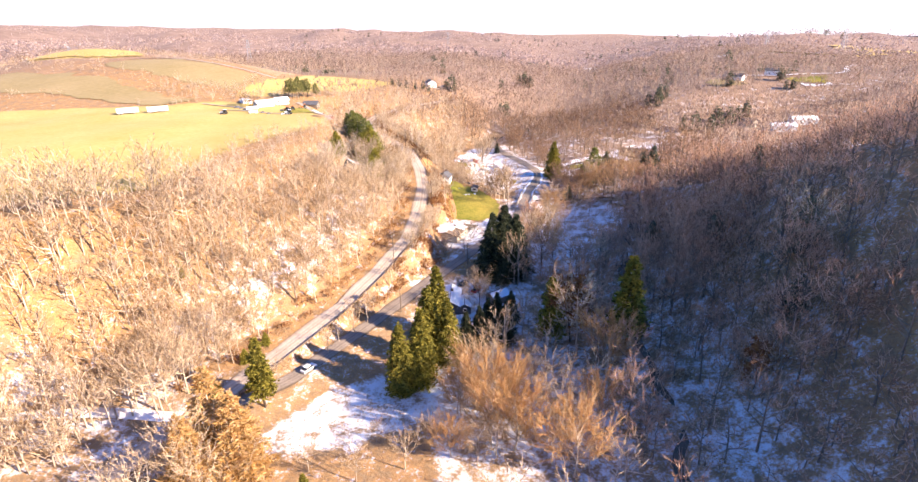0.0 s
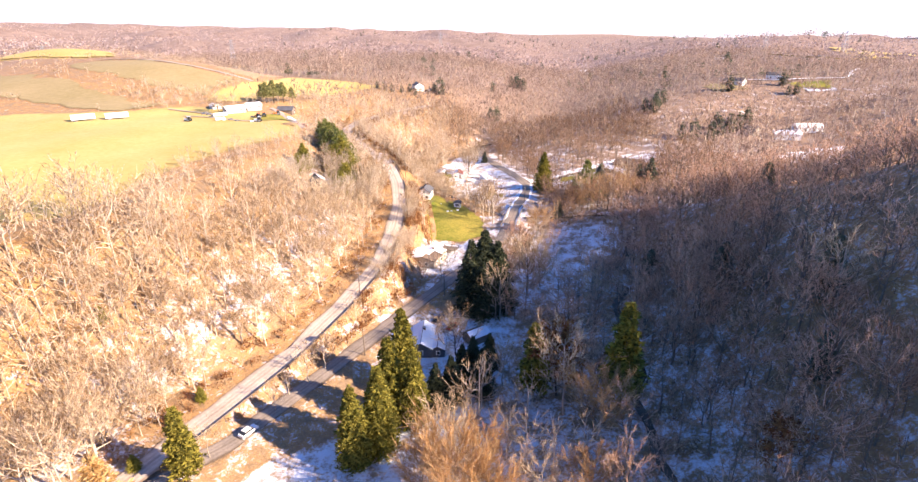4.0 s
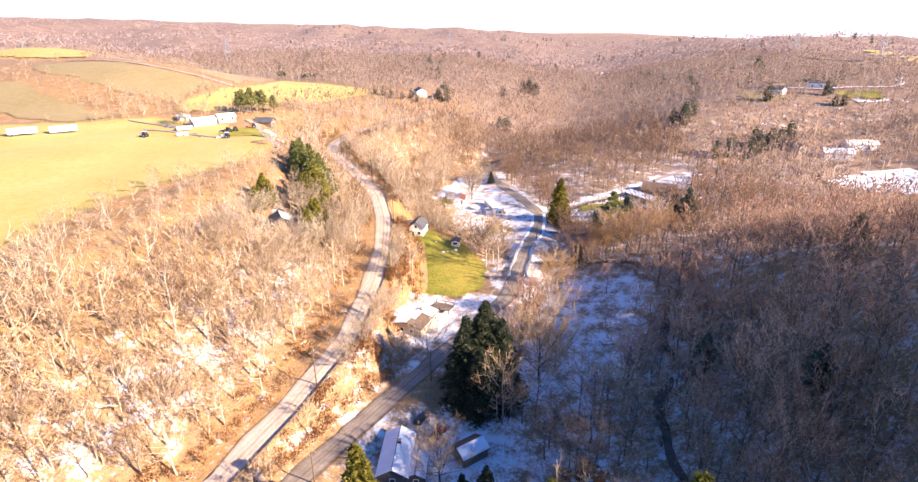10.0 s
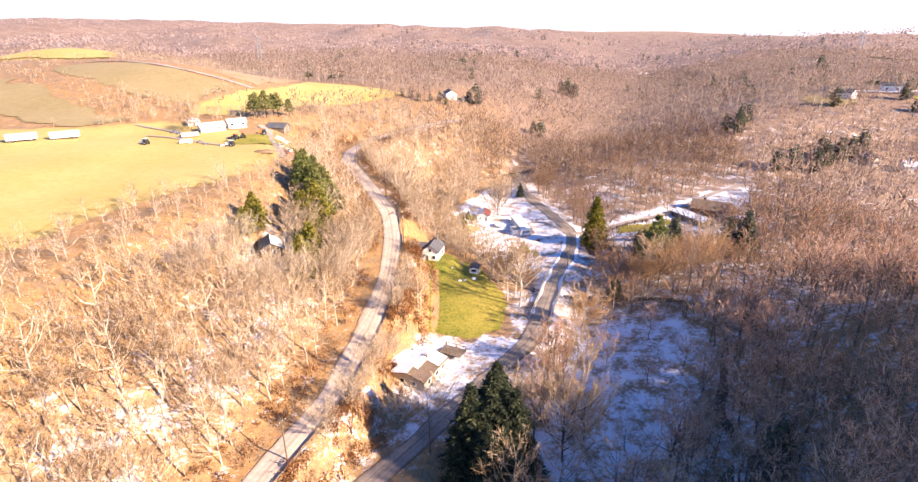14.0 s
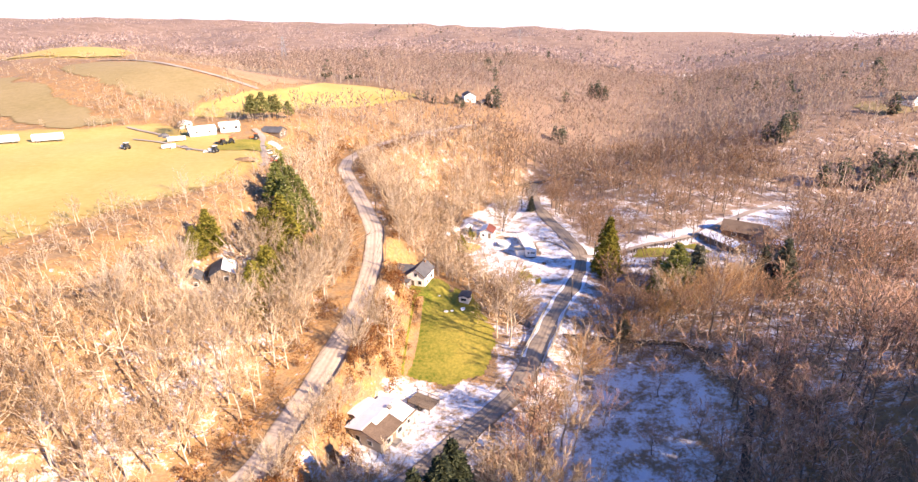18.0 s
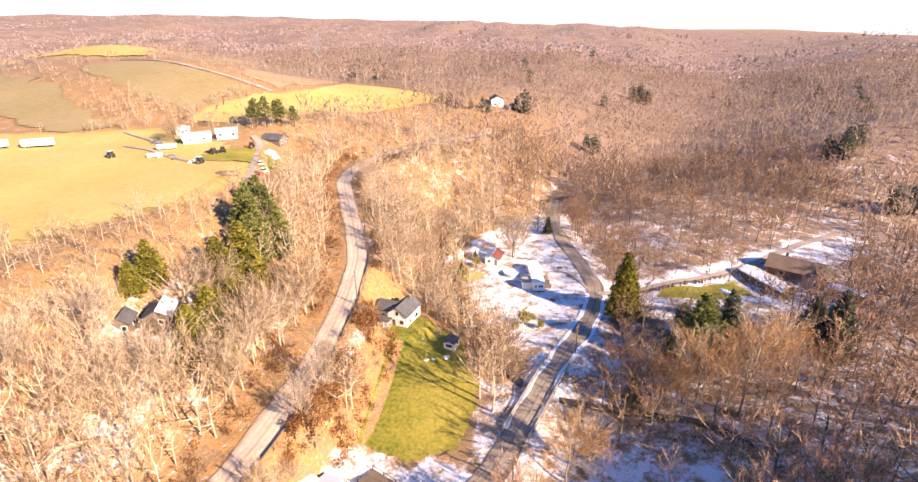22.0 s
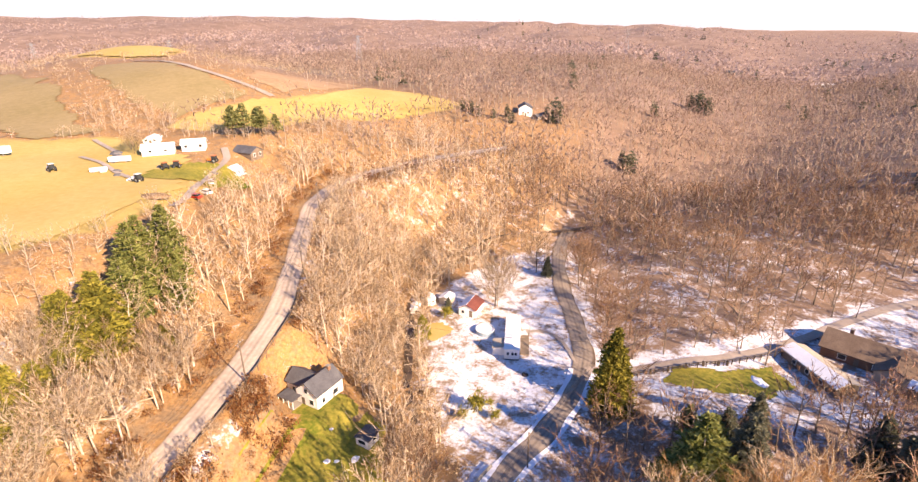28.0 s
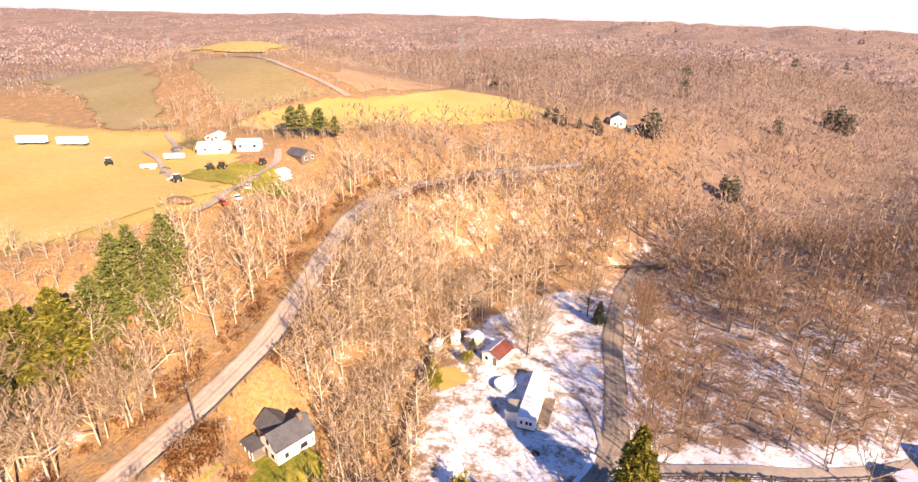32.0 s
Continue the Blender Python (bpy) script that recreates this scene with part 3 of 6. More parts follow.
def drape(name, poly, lift, mat, step, label, category="field"):
    """A sheet of grass or snow that follows the land inside an outline."""
    p = np.array(poly, float)
    gx, gy = np.arange(p[:, 0].min(), p[:, 0].max() + step, step), np.arange(p[:, 1].min(), p[:, 1].max() + step, step)
    x, y = np.meshgrid(gx, gy)
    wx = x + 1.1 * step * waves(x, y, 11 * step, 21)
    wy = y + 1.1 * step * waves(x, y, 9 * step, 22)
    ins = inside(wx, wy, poly)
    n, m = len(gx), len(gy)
    i = (np.arange(m - 1)[:, None] * n + np.arange(n - 1)).ravel()
    ok = ins.ravel()
    f = np.stack([i, i + 1, i + n + 1, i + n], 1)
    f = f[ok[f].all(1)]
    z = ground(x, y) + lift
    used = np.unique(f)
    renum = np.zeros(n * m, int)
    renum[used] = np.arange(len(used))
    me = mesh_of(name, np.stack([x.ravel(), y.ravel(), z.ravel()], 1)[used], renum[f], mat, True)
    return tagged(new(name, me), label, category, kind="structure")


drape("field", FIELD_NEAR, 0.25, M_FIELD, 4.0, "wide field of short yellow winter grass on the hilltop")
drape("field", FIELD_FAR, 0.25, M_FIELD, 3.0, "sloping yellow grass field above the woods")
drape("pasture", PASTURE_A, 0.35, M_PASTURE, 2.5, "brown-green pasture on the hillside")
drape("pasture", PASTURE_B, 0.25, M_PASTURE, 2.5, "brown pasture with scrub along its edges")
drape("pasture", PASTURE_C, 0.25, M_STUBBLE, 2.5, "pale brown stubble field beyond the hedge")
drape("field", HILL_FIELD, 0.8, M_FIELD, 3.0, "yellow field on top of the far hill")
drape("lawn", LAWN, 0.12, M_LAWN, 0.6, "green lawn with a few snow remnants beside the house", "lawn")
drape("field", EAST_FIELD, 0.4, M_SNOW, 6.0, "snow-covered clearing beside the far houses")
drape("field", [(284, 483), (311, 467), (304, 446), (279, 443), (268, 459)], 0.4, M_PASTURE, 4.0, "pale grassy clearing round the far house")
drape("field", [(338, 454), (382, 456), (366, 428), (341, 434)], 0.5, M_LAWN, 4.0, "small green field with a snowy edge")
drape("field", [(341, 434), (366, 428), (364, 422), (338, 428)], 0.5, M_SNOW, 2.5, "strip of snow along the green field's edge")
drape("field", [(470, 680), (535, 712), (600, 700), (720, 780), (740, 740), (590, 640), (540, 640)], 1.5, M_FIELD, 10.0, "pale yellow field on the eastern rise")
drape("field", EAST_FIELD_FAR, 1.5, M_FIELD, 14.0, "pale field on the far eastern ridge")


def ribbon(line, w0, w1, lift):
    """A strip along a line from offset w0 to w1."""
    t = np.gradient(line[:, :2], axis=0)
    t /= np.linalg.norm(t, axis=1)[:, None]
    nrm = np.stack([t[:, 1], -t[:, 0]], 1)
    cols = 4
    v = []
    for k in range(cols):
        o = w0 + (w1 - w0) * k / (cols - 1)
        crown = 0.06 * (1 - abs(2 * k / (cols - 1) - 1))
        v.append(np.c_[line[:, :2] + nrm * o, line[:, 2] + lift + crown])
    v = np.stack(v, 1)
    n = len(line)
    i = (np.arange(n - 1)[:, None] * cols + np.arange(cols - 1)).ravel()
    return v.reshape(-1, 3), np.stack([i, i + 1, i + cols + 1, i + cols], 1)


def road(line, half, mat, label):
    """A cambered strip with the share of its width kept on each point."""
    cols, rnd = 13, np.random.RandomState(3)
    t = np.gradient(line[:, :2], axis=0)
    t /= np.linalg.norm(t, axis=1)[:, None]
    out = np.stack([t[:, 1], -t[:, 0]], 1)
    u = np.linspace(-1, 1, cols)
    o = np.repeat(u[None] * half, len(line), 0)
    o[:, 0] += 0.25 * np.convolve(rnd.normal(size=len(line) + 4), np.ones(5) / 2.2, "valid")
    o[:, -1] += 0.25 * np.convolve(rnd.normal(size=len(line) + 4), np.ones(5) / 2.2, "valid")
    z = line[:, 2, None] + 0.12 + 0.06 * (1 - np.abs(u))[None]
    v = np.stack([line[:, 0, None] + out[:, 0, None] * o, line[:, 1, None] + out[:, 1, None] * o, z], 2).reshape(-1, 3)
    i = (np.arange(len(line) - 1)[:, None] * cols + np.arange(cols - 1)).ravel()
    me = mesh_of("road", v, np.stack([i, i + 1, i + cols + 1, i + cols], 1), mat)
    at = me.attributes.new("lane", "FLOAT", "POINT")
    at.data.foreach_set("value", np.tile((u + 1) / 2, len(line)).astype(np.float32))
    tagged(new("road", me), label, "road", kind="structure")


road(UPPER, 3.0, M_UPPER, "pale worn two-lane country road climbing along the slope")
road(LOWER, 2.6, M_ASPHALT, "narrow dark asphalt road through the valley")
SNOWY = LOWER[(LOWER[:, 1] > 232) & (LOWER[:, 1] < 300)]
for side in (-1, 1):
    k = np.arange(len(SNOWY))
    shift = (0.3 * np.sin(k * 0.9 + side) + 0.25 * np.sin(k * 0.37))[:, None]
    t = np.gradient(SNOWY[:, :2], axis=0)
    t /= np.linalg.norm(t, axis=1)[:, None]
    out = np.stack([t[:, 1], -t[:, 0]], 1)
    rows = [np.c_[SNOWY[:, :2] + out * side * (q + shift * (q < 2.5)), SNOWY[:, 2] + 0.2 - 0.08 * (q > 2.5)] for q in (2.15, 3.2)]
    v = np.stack(rows, 1).reshape(-1, 3)
    i = np.arange(len(SNOWY) - 1) * 2
    tagged(new("snow_strip", mesh_of("snow_strip", v, np.stack([i, i + 1, i + 3, i + 2], 1), M_SNOW)), "uneven strip of packed snow along the road's edge", "snow", kind="structure")
brook = np.c_[BROOK, ground(BROOK[:, 0], BROOK[:, 1]) + 0.35]
brook[:, 2] = np.convolve(np.pad(brook[:, 2], 8, mode="edge"), np.ones(17) / 17, "valid")
tagged(new("water", mesh_of("water", *ribbon(brook, -1.1, 1.1, 0.0), M_WATER)), "narrow brown creek winding along the valley floor", "water", kind="structure")

# far sky above the horizon hills
arc = [radians(-80 + 160 * k / 48) for k in range(49)]
v = [(4650 * math.sin(a), 4650 * math.cos(a) + 60, z) for z in (-60, 620) for a in arc]
tagged(new("backdrop", mesh_of("backdrop", v, [(k, k + 1, k + 50, k + 49) for k in range(48)], M_SKY)), "hazy white winter sky above the horizon", "sky", kind="structure")
TRACK = fine_line([(-202, 480, 0), (-182, 478, 0), (-165, 470, 0), (-137, 456, 0), (-117, 451, 0), (-100, 448, 0), (-84, 443, 0)], 3.0)
TRACK[:, 2] = ground(TRACK[:, 0], TRACK[:, 1]) + 0.3
tagged(new("track", mesh_of("track", *ribbon(TRACK, -1.8, 1.8, 0.1), M_GRAVEL)), "pale farm track along the hillside hedge", "track", kind="structure")

FARLANE = fine_line([(318, 474, 0), (336, 461, 0), (362, 464, 0), (397, 459, 0), (425, 482, 0), (436, 500, 0), (458, 518, 0), (505, 556, 0)], 4.0)
FARLANE[:, 2] = ground(FARLANE[:, 0], FARLANE[:, 1]) + 0.8
tagged(new("track", mesh_of("track", *ribbon(FARLANE, -1.9, 1.9, 0.1), M_SNOW)), "snowy lane winding up the eastern rise", "track", kind="structure")


# ---- trees ----
def ribbons(a, b, w, rnd, pointed=False):
    """Thin flat strips from points a to points b, pointed like twigs or blunt like sprays."""
    a, b = np.asarray(a, float), np.asarray(b, float)
    d = b - a
    s = np.cross(d, rnd.normal(size=a.shape))
    s /= np.linalg.norm(s, axis=1)[:, None] + 1e-9
    w = np.broadcast_to(np.asarray(w, float), (len(a),))[:, None]
    if pointed:
        v = np.stack([a - s * w / 2, a + s * w / 2, b], 1).reshape(-1, 3)
        return v, np.arange(len(v)).reshape(-1, 3)
    v = np.stack([a - s * w / 2, a + s * w / 2, b + s * w * 0.2, b - s * w * 0.2], 1).reshape(-1, 3)
    return v, np.arange(len(v)).reshape(-1, 4)


def join(parts):
    v, f, o = [], [], 0
    for a, b in parts:
        v.append(a)
        f.append(b + o)
        o += len(a)
    return np.concatenate(v), np.concatenate(f)


def stem(pts, radii, sides):
    """A bent tapering tube through points."""
    v, f = [], []
    for k, (p, r) in enumerate(zip(pts, radii)):
        for i in range(sides):
            q = 6.2832 * i / sides
            v.append((p[0] + r * math.cos(q), p[1] + r * math.sin(q), p[2]))
    for k in range(len(pts) - 1):
        for i in range(sides):
            j = (i + 1) % sides
            f.append((k * sides + i, k * sides + j, (k + 1) * sides + j, (k + 1) * sides + i))
    return np.array(v), np.array(f)


def bare_tree(seed, h, spread, limbs, twigs, width, low=0.3, sides=5, fine=3):
    """Trunk with limbs that bend upwards, and a crown of fine twigs that fan out along them, about a base at the origin."""
    rnd = np.random.RandomState(seed)
    top = np.array([rnd.normal() * 0.05 * h, rnd.normal() * 0.05 * h, h * 0.88])
    zs = np.linspace(0, 1, 6 if fine == 3 else 3)
    axis = np.stack([top * z + (np.r_[rnd.normal(size=2) * 0.012 * h, 0] if 0 < z else 0) for z in zs])
    axis[0, 2] = -0.6
    r0 = 0.011 * h + 0.06
    wood = [stem(axis, r0 * (1 - 0.85 * zs), sides)]
    ta, tb, tw = [], [], []
    up = np.array([0, 0, 1.0])
    for k in range(limbs):
        f = (k + rnd.rand()) / limbs
        u = low + (0.97 - low) * f
        p = np.array([np.interp(u, zs, axis[:, c]) for c in range(3)])
        az = k * 2.4 + rnd.normal() * 0.4
        out = np.array([math.cos(az), math.sin(az), 0])
        reach = spread * (0.6 + 0.55 * rnd.rand()) * (1.05 - 0.7 * f ** 1.6)
        rise = min(reach * (0.7 + 0.9 * f + 0.4 * rnd.rand()), h * (0.96 + 0.08 * rnd.rand()) - p[2])
        end = p + out * reach + up * rise
        mid = p + out * reach * 0.62 + up * rise * 0.36
        pts = np.stack([p, mid, end])
        rr = r0 * (1 - 0.8 * u) * 0.6
        if fine == 3:
            wood.append(stem(pts, [rr, rr * 0.6, rr * 0.2], 3))
        else:
            wood.append(ribbons(pts[:2], pts[1:], [rr * 3.0, rr * 1.8], rnd))
        for j in range(twigs):
            s = 0.2 + 0.8 * rnd.rand() ** 0.8
            q = p * (1 - s) ** 2 + 2 * mid * s * (1 - s) + end * s * s
            tangent = (mid - p) * (1 - s) + (end - mid) * s
            tangent /= np.linalg.norm(tangent) + 1e-9
            dirn = tangent * 0.75 + rnd.normal(size=3) * 0.36 + up * 0.22
            ln = reach * (0.3 + 0.3 * rnd.rand()) * (1.25 - 0.5 * s)
            e = q + dirn * ln
            ta.append(q), tb.append(e), tw.append(width * 1.5)
            for _ in range(2 * fine):
                s2 = 0.15 + 0.8 * rnd.rand()
                q2 = q + (e - q) * s2
                ta.append(q2), tb.append(q2 + (dirn * 0.65 + rnd.normal(size=3) * 0.4 + up * 0.12) * ln * (0.5 + 0.3 * rnd.rand())), tw.append(width)
    return join(wood), ribbons(ta, tb, tw, rnd, True)


def conifer(seed, h, spread, whorls, per, droop=0.25, low=0.06, blade=0.5, open_=0.0, full=False, sprays=6, fat=1.5):
    """Trunk, and a crown of boughs in whorls, each bough set with small pointed needle sprays."""
    rnd = np.random.RandomState(seed)
    trunk = stem(np.array([[0, 0, -0.8], [0, 0, h * 0.5], [0, 0, h * 0.98]]), [0.014 * h + 0.05, 0.009 * h, 0.02], 6)
    pa, pb, pw = [], [], []
    for k in range(whorls):
        u = low + (0.97 - low) * (k + 0.5 * rnd.rand()) / whorls
        outline = math.sin(math.pi * min(1.0, 0.2 + 0.8 * u)) ** 0.7 if full else 1 - u ** fat
        if rnd.rand() < open_:
            continue
        n = max(4, int(per * (0.5 + 0.7 * (1 - u))))
        for j in range(n):
            az = 6.2832 * (j + 0.7 * rnd.rand()) / n + k * 1.3
            r = (spread * outline + 0.25) * (0.55 + 0.6 * rnd.rand())
            d = np.array([math.cos(az), math.sin(az), 0])
            p = np.array([0, 0, u * h + rnd.normal() * 0.2])
            e = p + d * r + np.array([0, 0, -droop * r + 0.14 * r * rnd.normal()])
            side = np.array([-d[1], d[0], 0])
            for i in range(sprays):
                s = 0.3 + 0.7 * (i + 0.6 * rnd.rand()) / sprays
                t = p + (e - p) * s + np.array([0, 0, 0.12 * r * math.sin(3.1 * s)])
                ln = (0.3 * r * (1.25 - s) + 0.45) * (0.7 + 0.6 * rnd.rand())
                for sg in (-1, 1):
                    tip = t + (side * sg * 0.8 + d * 0.6) * ln + np.array([0, 0, (rnd.normal() * 0.3 - droop * 0.5) * ln])
                    pa.append(t), pb.append(tip), pw.append(blade * (0.7 + 0.6 * rnd.rand()))
                pa.append(t), pb.append(t + d * ln * 0.8 + np.array([0, 0, (0.35 + 0.3 * rnd.normal()) * ln])), pw.append(blade * 0.9)
    for _ in range(8):
        pa.append(np.array([0, 0, h * 0.9])), pb.append(np.array([rnd.normal() * 0.25, rnd.normal() * 0.25, h * (0.95 + 0.05 * rnd.rand())])), pw.append(0.3)
    return trunk, ribbons(pa, pb, pw, rnd, True)


def leafy(seed, h, spread, count, size):
    """A tree or shrub that holds withered leaves: trunk and limbs, and clumps of leaf blades."""
    (wv, wf), (tv, tf) = bare_tree(seed, h, spread, 14, 5, 0.06, 0.15)
    rnd = np.random.RandomState(seed + 5)
    ends = tv.reshape(-1, 3, 3)[:, 2]
    a = ends[rnd.randint(0, len(ends), count)] + rnd.normal(size=(count, 3)) * 0.35
    d = rnd.normal(size=(count, 3)) * size + np.array([0, 0, -0.1])
    return (wv, wf), join([(tv, tf), ribbons(a, a + d, size * 1.3, rnd, True)])


def tree_thing(name, built, wood, crown, label, x, y, scale=1.0, turn=0.0, group="", z=None, category="tree"):
    (tv, tf), (cv, cf) = built
    ob = thing(name, label, category, group)
    part("trunk", mesh_of("trunk", tv, tf, wood, True), wood, ob)
    part("crown", mesh_of("crown", cv, cf, crown), crown, ob)
    ob.matrix_basis = pose(x, y, height(x, y) if z is None else z, 0, 0, turn) @ Matrix.Diagonal((scale, scale, scale, 1))
    return ob


def put_copy(ob, x, y, scale, turn, stretch=1.0):
    c = copy_thing(ob, pose(x, y, height(x, y), 0, 0, turn))
    c.scale = (scale, scale, scale * stretch)
    return c


# evergreens and other single trees that stand out
SPRUCE = tree_thing("spruce_tree", conifer(1, 24, 4.6, 42, 13, 0.3, 0.03, 0.55, fat=2.2), M_DARKBARK, M_SPRUCE, "tall dense sunlit yellow-green spruce", 9.5, 141.5, 1.0, 20, "spruces by the yard")
for x, y, s, r in ((6.0, 129.5, 0.97, 100), (-1.8, 116, 0.86, 200), (3.6, 119.5, 0.94, 300), (11.2, 127.5, 0.86, 60)):
    put_copy(SPRUCE, x, y, s, r)
HEMLOCK = tree_thing("spruce_tree", conifer(2, 22, 6.2, 36, 13, 0.3, 0.03, 0.42, fat=1.6, sprays=8), M_DARKBARK, M_HEMLOCK, "broad dark green spruce beside the valley road", 37, 178.5, 1.22, 0, "dark spruces")
for x, y, s, r in ((32.8, 178, 1.1, 80), (41, 177, 1.08, 190), (38.5, 184, 1.1, 250), (35.5, 173.5, 0.85, 20), (24.5, 140, 0.58, 30), (28, 144, 0.56, 130), (33, 147, 0.5, 220), (29, 136, 0.62, 300), (17, 132, 0.6, 10), (21, 134, 0.62, 90)):
    put_copy(HEMLOCK, x, y, s, r)
tree_thing("spruce_tree", conifer(3, 21, 5.6, 36, 13, 0.25, 0.03, 0.55, fat=1.7), M_DARKBARK, M_SPRUCE, "tall layered spruce beside the road bend", 86.5, 286, 1.0, 40)
PINE = tree_thing("pine_tree", conifer(4, 17, 5.4, 18, 13, -0.2, 0.12, 0.5, 0.06, False, 8, 1.7), M_BARK, M_PINE, "tall blue-green white pine with open boughs", -12, 276, 0.85, 0, "pines by the field")
for x, y, s, r, st in ((-16, 281, 0.85, 60, 1.0), (-20, 284.5, 0.8, 120, 1.0), (-11, 262, 0.95, 190, 1.0), (-13.5, 268.5, 0.95, 240, 1.0), (-8, 272, 0.7, 20, 1.0), (-17, 271, 0.9, 200, 1.05), (-23, 288, 0.6, 40, 1.0), (-19, 276, 0.85, 300, 1.0)):
    put_copy(PINE, x, y, s, r, st)
CEDAR = tree_thing("cedar_tree", conifer(5, 14, 4.4, 28, 12, 0.05, 0.02, 0.5, fat=2.0, sprays=6), M_DARKBARK, M_CEDAR, "yellow-green cedar at the wood's edge", -10, 230, 1.0, 0, "cedars on the slope")
for x, y, s, r in ((-8.5, 235, 1.12, 50), (-9.2, 239.5, 0.85, 130), (-7.4, 243, 0.9, 200), (-25, 242, 0.78, 20), (-13, 249, 1.1, 90), (-11, 255.5, 1.25, 10), (-15, 252, 0.9, 170), (-27, 238, 0.6, 90), (-4, 262, 0.45, 10), (-43, 130, 0.32, 80), (-39, 137, 0.3, 10), (-62, 148, 0.3, 15), (-47, 118, 0.35, 200), (37, 306, 0.5, 30)):
    put_copy(CEDAR, x, y, s, r)
for x, y, s, r in ((99.5, 259.5, 1.25, 30), (103, 269, 0.85, 90), (101, 278, 0.48, 150), (95, 263, 0.6, 200)):
    put_copy(PINE, x, y, s, r)
GREENCEDAR = tree_thing("cedar_tree", conifer(6, 14, 3.8, 28, 11, 0.25, 0.02, 0.6, fat=1.7, sprays=5), M_DARKBARK, M_FARGREEN, "dark green conifer in the wooded bottom", 109, 267, 1.25, 0, "dark conifers in the valley")
for x, y, s, r in ((113.6, 280, 0.75, 40), (106.5, 273, 0.9, 100), (136, 270, 1.3, 10), (133, 276, 0.9, 60), (82, 245, 0.58, 70), (135, 186, 0.95, 60), (88, 169, 0.95, 40), (97, 147, 1.0, 200), (104, 120, 1.1, 80), (92, 104, 0.8, 190), (67, 349, 0.5, 20), (40, 322.5, 0.3, 0)):
    put_copy(GREENCEDAR, x, y, s, r)
YELLOW = tree_thing("pine_tree", conifer(7, 19, 3.4, 24, 12, 0.0, 0.2, 0.5, fat=2.0), M_DARKBARK, M_SPRUCE, "lone yellow-green conifer catching the sun", 59, 121, 1.5, 0, "sunlit conifers")
put_copy(YELLOW, 41, 131, 1.2, 90)
BUSH = tree_thing("shrub", leafy(15, 3.6, 2.0, 700, 0.3), M_DARKBARK, M_CEDAR, "rounded yellow-green shrub on the snowy meadow", 58, 278, 1.0, 0, "meadow shrubs", category="shrub")
for x, y, q, r in ((62.5, 276.5, 0.55, 60), (60.5, 281, 0.4, 140), (41, 317, 0.8, 210), (55.5, 275, 0.6, 30)):
    put_copy(BUSH, x, y, q, r)
RUST = tree_thing("oak_tree", leafy(8, 15, 5, 1500, 0.4), M_DARKBARK, M_RUST, "oak with rust-coloured withered leaves", 47, 131, 1.25, 0, "trees with withered leaves")
put_copy(RUST, 76, 92, 0.8, 120)
TAN = tree_thing("oak_tree", bare_tree(12, 15.5, 7.6, 36, 20, 0.08, 0.16), M_BARK, M_TANLEAF, "spreading bare tree with a dense crown of tan twigs", 17, 99, 1.15, 0, "tan trees in the hollow")
for x, y, s, r in ((12, 106, 0.85, 310), (22, 92, 1.0, 40), (32.4, 83, 1.05, 70), (24.5, 108, 0.8, 140), (8, 92, 0.6, 200), (51, 114, 1.0, 20), (44, 98, 0.8, 250), (98, 249, 0.8, 10), (110, 254, 0.85, 60), (121, 262, 0.75, 120), (90, 244, 0.7, 170), (68, 226, 0.7, 220)):
    put_copy(TAN, x, y, s, r)
WIDE = tree_thing("bare_tree", bare_tree(13, 17, 7.8, 32, 16, 0.065, 0.14), M_DARKBARK, M_TWIG, "broad old tree with a dense round crown of fine twigs", 52.2, 182, 1.2, 0, "broad bare trees")
for x, y, s, r in ((58, 187, 0.85, 100), (24.5, 154, 0.8, 50), (63, 352, 0.8, 170), (-84, 346, 0.5, 30), (-88, 352, 0.45, 80), (53.3, 327, 0.9, 240)):
    put_copy(WIDE, x, y, s, r)
PALE = tree_thing("bare_tree", bare_tree(14, 15, 7.0, 30, 18, 0.07, 0.16), M_BARK, M_PALETWIG, "broad tree with whitish limbs and a dome of pale twigs", -2, 236, 0.95, 0, "pale trees on the slope")
for x, y, q, r in ((4, 254.5, 0.75, 60), (3, 243, 0.85, 130), (-10, 219, 1.0, 200), (-1, 227, 0.9, 290), (-13, 243, 0.8, 20), (-16, 212, 0.9, 100), (-24, 222, 0.9, 240), (-30, 210, 0.85, 320), (54, 327, 0.95, 50), (13.5, 206, 0.5, 10), (11.5, 198, 0.55, 90), (15.5, 222, 0.45, 170), (17, 230, 0.4, 220), (8.5, 188, 0.6, 280), (14.6, 214, 0.4, 30), (4, 181, 0.5, 60), (17.5, 193, 0.5, 140)):
    put_copy(PALE, x, y, q, r)
GOLD = tree_thing("larch_tree", conifer(9, 20, 6.4, 26, 12, -0.05, 0.06, 0.34, 0.1, sprays=9, fat=1.5), M_BARK, M_GOLD, "feathery golden-brown larch near the road fork", -41, 97, 1.25, 0, "golden trees")
for x, y, s, r in ((-35, 92, 1.1, 80), (-44, 89, 1.0, 160)):
    put_copy(GOLD, x, y, s, r)
put_copy(YELLOW, -35, 113.5, 1.05, 40)
put_copy(SPRUCE, -21, 82, 0.4, 10)
